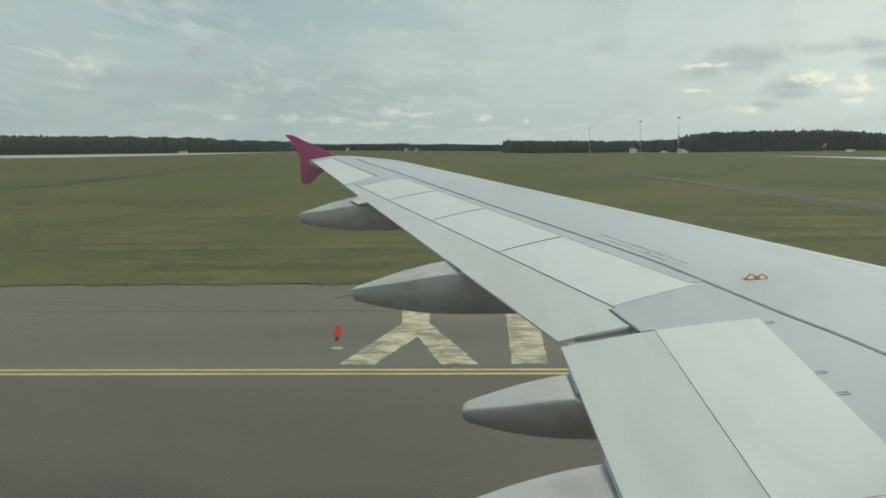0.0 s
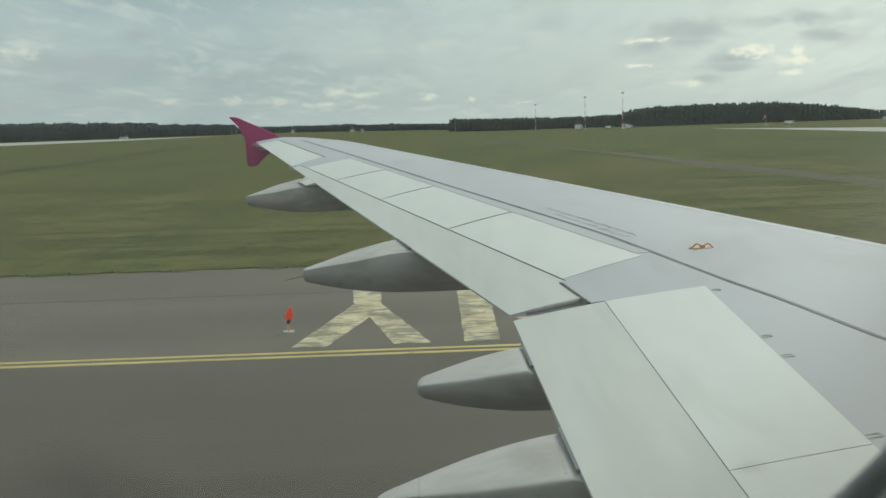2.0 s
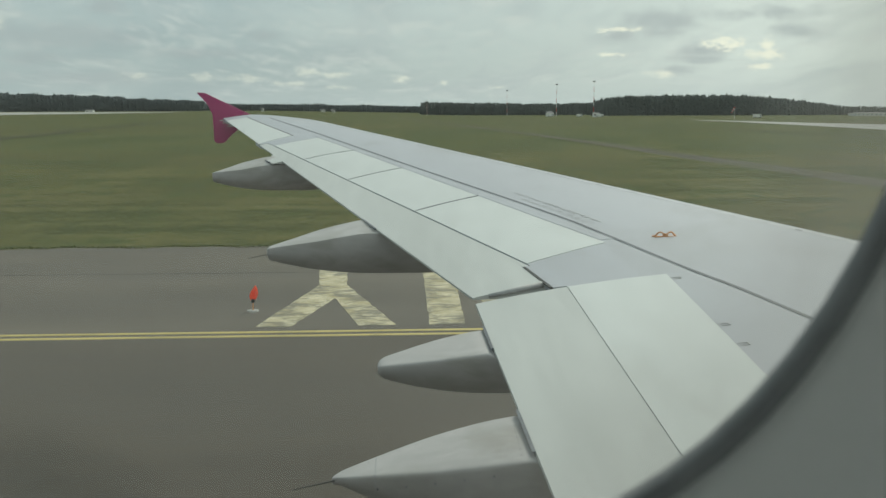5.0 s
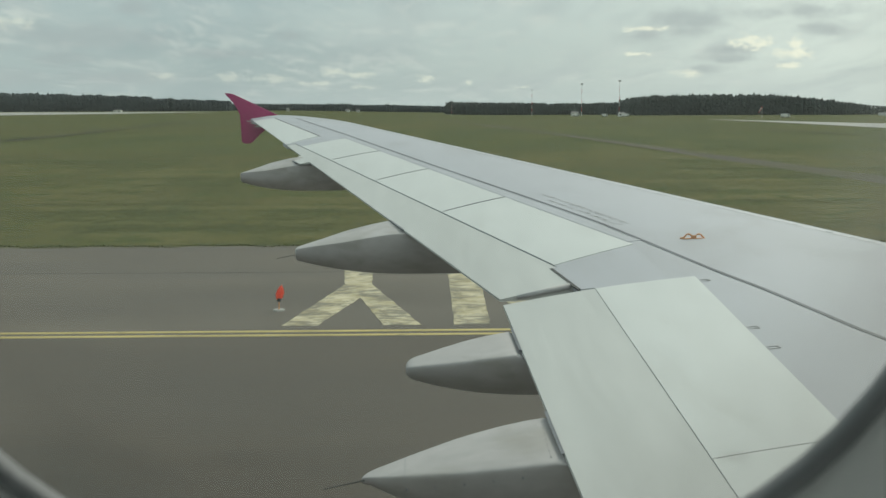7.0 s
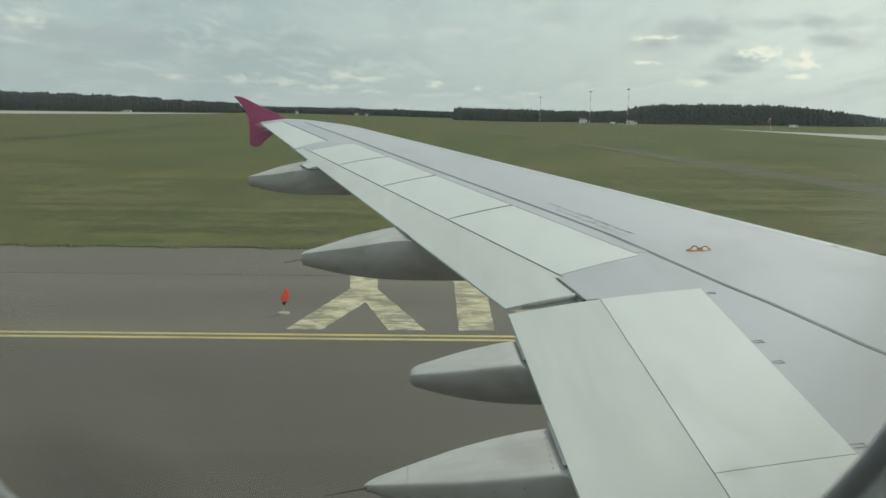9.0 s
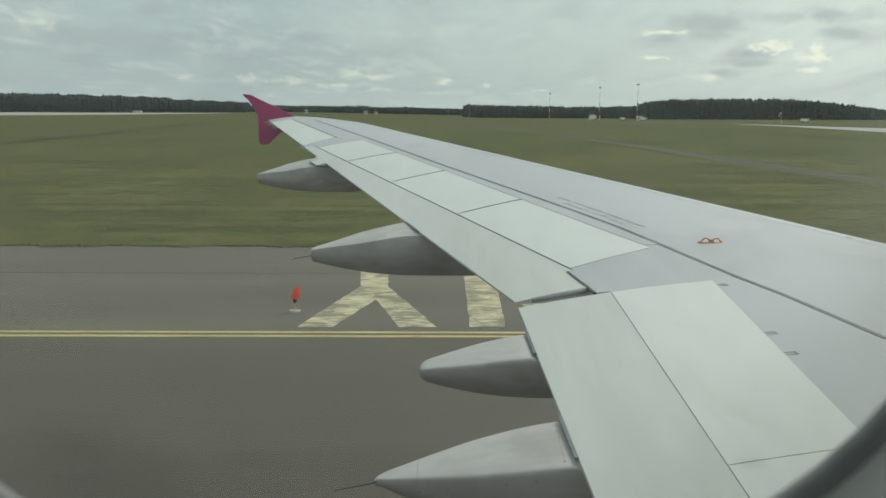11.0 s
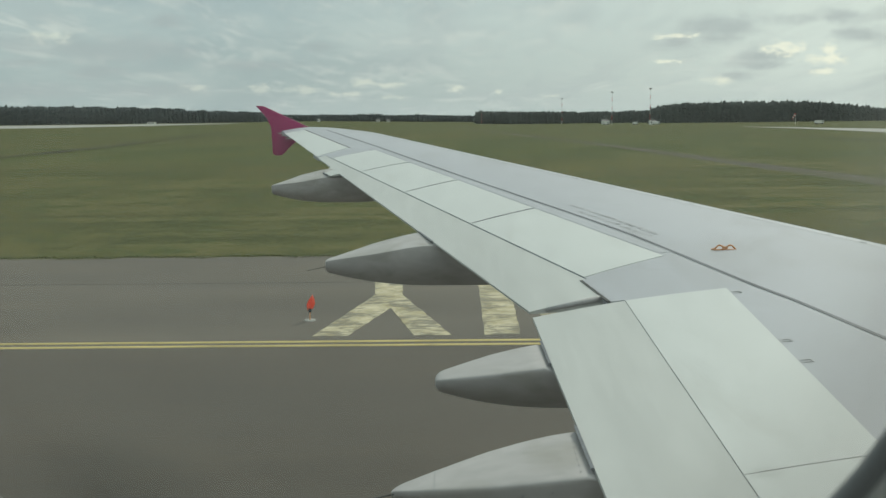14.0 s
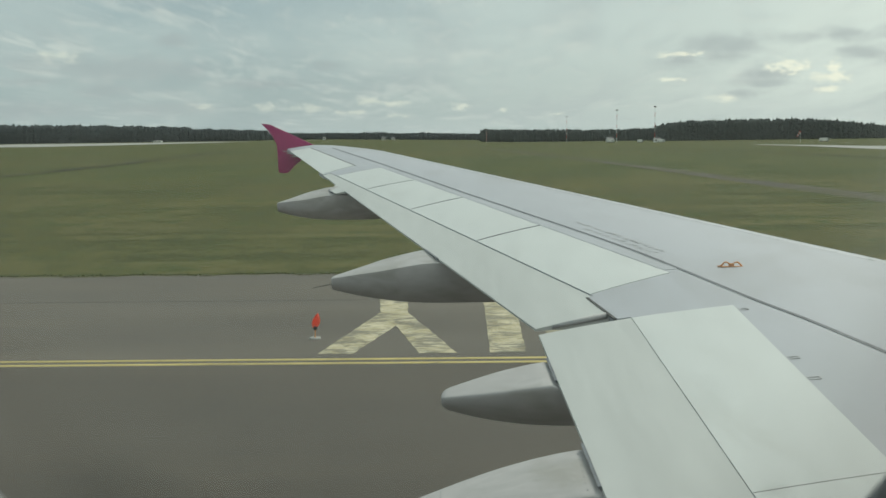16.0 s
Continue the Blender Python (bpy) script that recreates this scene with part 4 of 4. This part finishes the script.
    tagged(part("floor", bm, M["lining"]), "plain grey cabin floor", "floor", kind="structure")


build_cabin()


# ---- things on the field ----
def build_flags():
    """Weighted edge markers: a red flag on a short dark post over a pale round base."""
    def marker():
        f = thing("flag_marker", "red cloth flag on a short post and pale round base", "flag", "flags along the shoulder")
        bm = bmesh.new()
        tube(bm, (0, 0, 0), (0, 0, 0.035), 0.19, 0.17, 24)
        part("base", bm, M["concrete"], f, "pale round base")
        bm = bmesh.new()
        tube(bm, (0, 0, 0.03), (0.01, 0, 0.30), 0.02, 0.018, 8)
        part("post", bm, M["orange"], f, "thin orange post")
        bm = bmesh.new()
        tube(bm, (0, 0, 0.27), (0.02, 0, 0.37), 0.055, 0.05, 12)
        part("socket", bm, M["black"], f, "black socket")
        verts, faces, nu, nv = [], [], 8, 8
        for j in range(nv + 1):
            for i in range(nu + 1):
                u, v = i / nu, j / nv
                wide = lerp(((0.0, 0.16), (0.35, 0.27), (0.7, 0.19), (1.0, 0.05)), v)
                x = 0.02 + 0.06 * v + (u - 0.5) * wide
                verts.append((x, 0.03 * math.sin(5 * u + 3 * v), 0.33 + 0.42 * v + 0.04 * u))
        for j in range(nv):
            for i in range(nu):
                k = j * (nu + 1) + i
                faces.append((k, k + 1, k + nu + 2, k + nu + 1))
        cloth = raw("cloth", verts, faces, M["red_flag"], f, "red cloth", True)
        mod = cloth.modifiers.new("thickness", "SOLIDIFY")
        mod.thickness = 0.003
        return f

    first = marker()
    first.matrix_basis = pose(-3.13, 19.62, 0.0, 0, 0, 12) @ Matrix.Scale(0.72, 4)
    for x, y, r in ((25.9, 19.6, 20), (53.7, 19.8, -25), (-30.2, 19.5, 50), (-48.5, 19.6, 10), (59.4, 67.0, 15)):
        copy_thing(first, pose(x, y, 0, 0, 0, r))


def build_taxi_sign():
    s = thing("taxiway_sign", "low yellow taxiway sign with black letters and arrows", "sign", at=(10.1, 33.9, -0.02))
    s.rotation_euler = (0, 0, 0)
    bm = bmesh.new()
    box(bm, (-0.92, -0.03, 0.12), (0.92, 0.12, 0.70), 0.012)
    part("frame", bm, M["white"], s, "pale metal frame")
    for x0, x1 in ((-0.88, -0.012), (0.012, 0.88)):
        bm = bmesh.new()
        box(bm, (x0, -0.042, 0.16), (x1, -0.028, 0.66), 0.003)
        face = part("face", bm, M["sign_yellow"], s, "yellow sign face")
        txt = bpy.data.curves.new("letter", "FONT")
        txt.body, txt.size, txt.align_x, txt.extrude = ("S" if x0 < -0.5 else "F"), 0.42, "CENTER", 0.003
        t = new("letter", txt)
        t.data.materials.append(M["black"])
        t.parent = face
        t.matrix_basis = pose(-0.25 if x0 < -0.5 else 0.22, -0.048, 0.265, 90, 0, 0)
        bm = bmesh.new()
        a, b = (-0.42, -0.72) if x0 < -0.5 else (0.42, 0.72)
        box(bm, (min(a, b), -0.048, 0.395), (max(a, b), -0.043, 0.425))
        d = 1 if b > a else -1
        for sgn in (-1, 1):
            vs = [bm.verts.new((b - d * k, yy, 0.41 + sgn * h)) for yy in (-0.048, -0.043) for k, h in ((0, 0), (0.12, 0.10), (0.16, 0.10), (0.045, 0))]
            bm.faces.new(vs[:4])
            bm.faces.new(vs[4:])
        part("arrow", bm, M["black"], face, "black arrow")
    for x in (-0.7, 0.0, 0.7):
        bm = bmesh.new()
        tube(bm, (x, 0.05, 0), (x, 0.05, 0.14), 0.03, 0.03, 8)
        part("leg", bm, M["white"], s)


def build_board():
    """A plain board on the grass and the concrete covers beside it."""
    b = thing("marker_board", "grey metal framed board standing on the grass", "board", at=(-53.6, 41.0, -0.02))
    for x in (-0.45, 0, 0.45):
        bm = bmesh.new()
        box(bm, (x - 0.03, -0.03, 0), (x + 0.03, 0.03, 0.9), 0.006)
        part("post", bm, M["white"], b)
    for x in (-0.44, 0.01):
        bm = bmesh.new()
        box(bm, (x, -0.02, 0.15), (x + 0.43, 0.01, 0.86), 0.005)
        part("panel", bm, M["lining"], b, "pale grey panel")
    edge = thing("sign_board", "grey sign board standing by the crossing road", "sign board", at=(30.2, 50.6, -0.02))
    for x in (-0.3, 0.3):
        bm = bmesh.new()
        tube(bm, (x, 0, 0), (x, 0, 0.25), 0.03, 0.03, 8)
        part("post", bm, M["white"], edge)
    bm = bmesh.new()
    box(bm, (-0.40, -0.07, 0.22), (0.40, 0.07, 1.0), 0.02)
    part("panel", bm, M["roof"], edge, "grey metal panel")
    grate = thing("drain_grate", "rusty drain grate set in grey asphalt", "drain", at=(-48.1, 24.7, 0.0))
    bm = bmesh.new()
    for lo, hi in (((-0.45, -0.30), (0.45, -0.24)), ((-0.45, 0.24), (0.45, 0.30)), ((-0.45, -0.24), (-0.39, 0.24)), ((0.39, -0.24), (0.45, 0.24))):
        box(bm, (*lo, -0.02), (*hi, 0.012))
    part("frame", bm, M["joint_pale"], grate)
    for k in range(7):
        bm = bmesh.new()
        box(bm, (-0.36 + 0.11 * k, -0.24, -0.02), (-0.30 + 0.11 * k, 0.24, 0.010))
        part("bar", bm, M["joint"], grate)
    for x, y, sx, sy in ((-52.9, 34.2, 0.5, 0.35), (-50.6, 37.0, 1.1, 0.5), (-34.4, 34.1, 0.6, 0.3)):
        bm = bmesh.new()
        box(bm, (x - sx, y - sy, -0.2), (x + sx, y + sy, 0.02), 0.02)
        tagged(part("concrete_cover", bm, M["concrete"]), "pale concrete cover set in the grass", "cover", "covers in the grass")


def build_masts():
    """Red and white lattice light masts far across the field."""
    for x, y, h, r in ((123.5, 1010, 27, 0.20), (139.6, 790, 27, 0.165), (155.0, 711, 27, 0.15), (33.4, 960, 13, 0.16)):
        m = thing("light_mast", "tall slender red and white light mast beyond the grass", "mast", "light masts across the field", at=(x, y, terrain(x, y)))
        k = 7
        for i in range(k):
            bm = bmesh.new()
            z0, z1 = h * i / k, h * (i + 1) / k
            tube(bm, (0, 0, z0), (0, 0, z1), r * (1.5 - 0.9 * i / k), r * (1.5 - 0.9 * (i + 1) / k), 8)
            part("section", bm, M["white"] if i % 2 == 0 else M["red"], m)
        bm = bmesh.new()
        box(bm, (-1.1, -0.5, h), (1.1, 0.5, h + 0.8), 0.1)
        part("lamp_head", bm, M["roof"], m, "grey lamp head")


def build_van(x, y, s, label):
    v = thing("van", label, "van", "vehicles by the masts", at=(x, y, terrain(x, y)))
    bm = bmesh.new()
    box(bm, (-2.6 * s, -1, 0.45), (2.6 * s, 1, 2.3), 0.2)
    part("body", bm, M["white"], v)
    bm = bmesh.new()
    box(bm, (1.2 * s, -1.02, 1.3), (2.3 * s, 1.02, 2.0), 0.08)
    part("window", bm, M["dark_glass"], v)
    for wx in (-1.7, 1.7):
        for wy in (-0.95, 0.95):
            bm = bmesh.new()
            tube(bm, (wx * s, wy - 0.12, 0.38), (wx * s, wy + 0.12, 0.38), 0.38, 0.38, 14)
            part("wheel", bm, M["black"], v)


def build_house(x, y, w, d, h, roof, label):
    b = thing("building", label, "building", "low buildings at the field's edge", at=(x, y, terrain(x, y)))
    bm = bmesh.new()
    box(bm, (-w / 2, -d / 2, -0.1), (w / 2, d / 2, h), 0.05)
    part("wall", bm, M["white"], b)
    verts = [(-w / 2 - 0.4, -d / 2 - 0.4, h), (w / 2 + 0.4, -d / 2 - 0.4, h), (w / 2 + 0.4, d / 2 + 0.4, h), (-w / 2 - 0.4, d / 2 + 0.4, h), (-w / 2, 0, h + roof), (w / 2, 0, h + roof)]
    raw("roof", verts, [(0, 1, 5, 4), (2, 3, 4, 5), (1, 2, 5), (3, 0, 4), (3, 2, 1, 0)], M["roof"], b, "grey pitched roof")
    k = max(2, int(w / 4))
    for i in range(k):
        bm = bmesh.new()
        cx = -w / 2 + w * (i + 0.5) / k
        box(bm, (cx - 0.6, -d / 2 - 0.05, h * 0.35), (cx + 0.6, -d / 2 + 0.05, h * 0.75))
        part("window", bm, M["dark_glass"], b)


def build_windsock():
    s = thing("windsock", "red and white striped windsock on a pole in the grass", "windsock", at=(191, 508, terrain(191, 508)))
    bm = bmesh.new()
    tube(bm, (0, 0, 0), (0, 0, 6.5), 0.10, 0.07, 8)
    part("pole", bm, M["white"], s)
    for i in range(5):
        bm = bmesh.new()
        tube(bm, (-0.15 - 0.35 * i, 0, 6.2 - 0.62 * i), (-0.15 - 0.35 * (i + 1), 0, 6.2 - 0.62 * (i + 1)), 0.55 - 0.06 * i, 0.49 - 0.06 * i, 12)
        part("stripe", bm, M["red"] if i % 2 == 0 else M["white"], s)


build_flags()
build_taxi_sign()
build_board()
build_masts()
build_van(135.5, 792, 1.0, "white van parked by a light mast")
build_van(133.5, 786, 0.9, "white van parked by a light mast")
build_van(158.5, 705, 1.1, "white van parked by a light mast")
build_van(144, 712, 0.8, "white van parked by a light mast")
build_house(135.5, 800, 6, 5, 3.2, 1.2, "small white hut by a light mast")
build_house(158.1, 716, 5, 4, 2.8, 0.8, "small white hut by a light mast")
build_van(225, 560, 1.0, "white van on the far runway edge")
build_house(428, 800, 40, 15, 2.4, 0.5, "long white airfield building before the trees")
build_house(-117, 1500, 6, 5, 3, 2, "small white house before distant trees")
build_house(-99, 1480, 5, 5, 3, 2, "small white house before distant trees")
build_house(-207, 1450, 4, 5, 4, 1, "small white house before distant trees")
build_house(-407, 1250, 10, 8, 2, 1, "low white shed before the trees")
build_windsock()


def build_forest(name, spans, seed, mat, label, conifer):
    """A belt of trees: each a tapered trunk with tiers of drooping, ragged boughs."""
    rng = random.Random(seed)
    verts, faces = [], []

    def tree(x, y, h):
        ground = terrain(x, y)
        r = h * rng.uniform(0.10, 0.18)
        tiers = 7 if conifer else 6
        n = 7
        for t in range(tiers):
            u = t / tiers
            if conifer:
                z0, z1 = h * (0.05 + 0.92 * u), h * (0.05 + 0.92 * u + rng.uniform(0.12, 0.20))
                rr = r * (1.15 - 0.75 * u * u)
            else:
                z0, z1 = h * (0.05 + 0.90 * u), h * (0.05 + 0.90 * u + rng.uniform(0.15, 0.24))
                rr = r * (0.8 + 0.9 * math.sin(math.pi * min(1, u + 0.25)))
            k = len(verts)
            ox, oy = rng.uniform(-0.25, 0.25) * r, rng.uniform(-0.25, 0.25) * r
            for i in range(n):
                a = math.tau * (i + rng.random() * 0.6) / n
                q = rr * rng.uniform(0.65, 1.25)
                verts.append((x + ox + q * math.cos(a), y + oy + q * math.sin(a), ground + z0 + rng.uniform(-0.04, 0.05) * h))
            verts.append((x + ox * 0.4, y + oy * 0.4, ground + min(h * 1.03, z1 + rng.uniform(-0.03, 0.05) * h)))
            for i in range(n):
                faces.append((k + i, k + (i + 1) % n, k + n))

    for x0, y0, x1, y1, h0, h1, rows, step in spans:
        d = Vector((x1 - x0, y1 - y0))
        count = int(d.length / step)
        for row in range(rows):
            for i in range(count):
                u = (i + rng.random()) / count
                wob = 0.06 * math.sin(u * 23 + row) + 0.04 * math.sin(u * 61 + 2 * row)
                h = (h0 + (h1 - h0) * u) * (rng.uniform(0.90, 1.02) + wob)
                tree(x0 + d.x * u + rng.uniform(-2, 2), y0 + d.y * u + row * 9 + rng.uniform(-3, 3), h)
    ob = raw(name, verts, faces, mat)
    tagged(ob, label, "forest", kind="stuff")


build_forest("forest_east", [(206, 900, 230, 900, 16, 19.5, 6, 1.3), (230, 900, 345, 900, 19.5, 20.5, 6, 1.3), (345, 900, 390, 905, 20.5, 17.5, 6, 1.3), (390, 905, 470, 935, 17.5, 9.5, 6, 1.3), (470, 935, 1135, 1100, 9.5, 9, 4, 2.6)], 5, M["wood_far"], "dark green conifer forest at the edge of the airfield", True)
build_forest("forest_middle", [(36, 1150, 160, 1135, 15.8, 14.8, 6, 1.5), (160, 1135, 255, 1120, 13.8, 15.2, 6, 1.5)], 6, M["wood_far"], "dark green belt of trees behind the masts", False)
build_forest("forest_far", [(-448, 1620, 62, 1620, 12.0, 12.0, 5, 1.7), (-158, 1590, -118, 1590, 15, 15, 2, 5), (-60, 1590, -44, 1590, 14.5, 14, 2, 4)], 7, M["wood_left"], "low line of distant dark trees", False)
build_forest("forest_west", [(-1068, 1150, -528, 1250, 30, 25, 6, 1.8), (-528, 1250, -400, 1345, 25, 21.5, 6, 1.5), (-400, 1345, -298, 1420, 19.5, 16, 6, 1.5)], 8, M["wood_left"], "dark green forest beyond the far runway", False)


def build_grass_fringe():
    """Ragged tufts where the turf meets the asphalt, and taller clumps over the near grass."""
    rng = random.Random(12)
    verts, faces = [], []

    def tuft(x, y, h, w):
        k = len(verts)
        a = rng.uniform(0, math.pi)
        dx, dy = math.cos(a) * w, math.sin(a) * w
        lean = rng.uniform(-0.4, 0.4) * h
        verts.extend([(x - dx, y - dy, -0.03), (x + dx, y + dy, -0.03), (x + lean, y + rng.uniform(-0.3, 0.3) * h, h - 0.03)])
        faces.append((k, k + 1, k + 2))

    for i in range(9000):
        x = rng.uniform(-36, 20)
        y = 29.02 + abs(rng.gauss(0, 0.16)) + 0.12 * math.sin(x * 1.7) + 0.08 * math.sin(x * 4.1)
        tuft(x, y, rng.uniform(0.03, 0.08), rng.uniform(0.03, 0.07))
    tagged(raw("grass_tufts", verts, faces, M["blades"]), "ragged green grass tufts along the asphalt edge", "grass", kind="stuff")


build_grass_fringe()
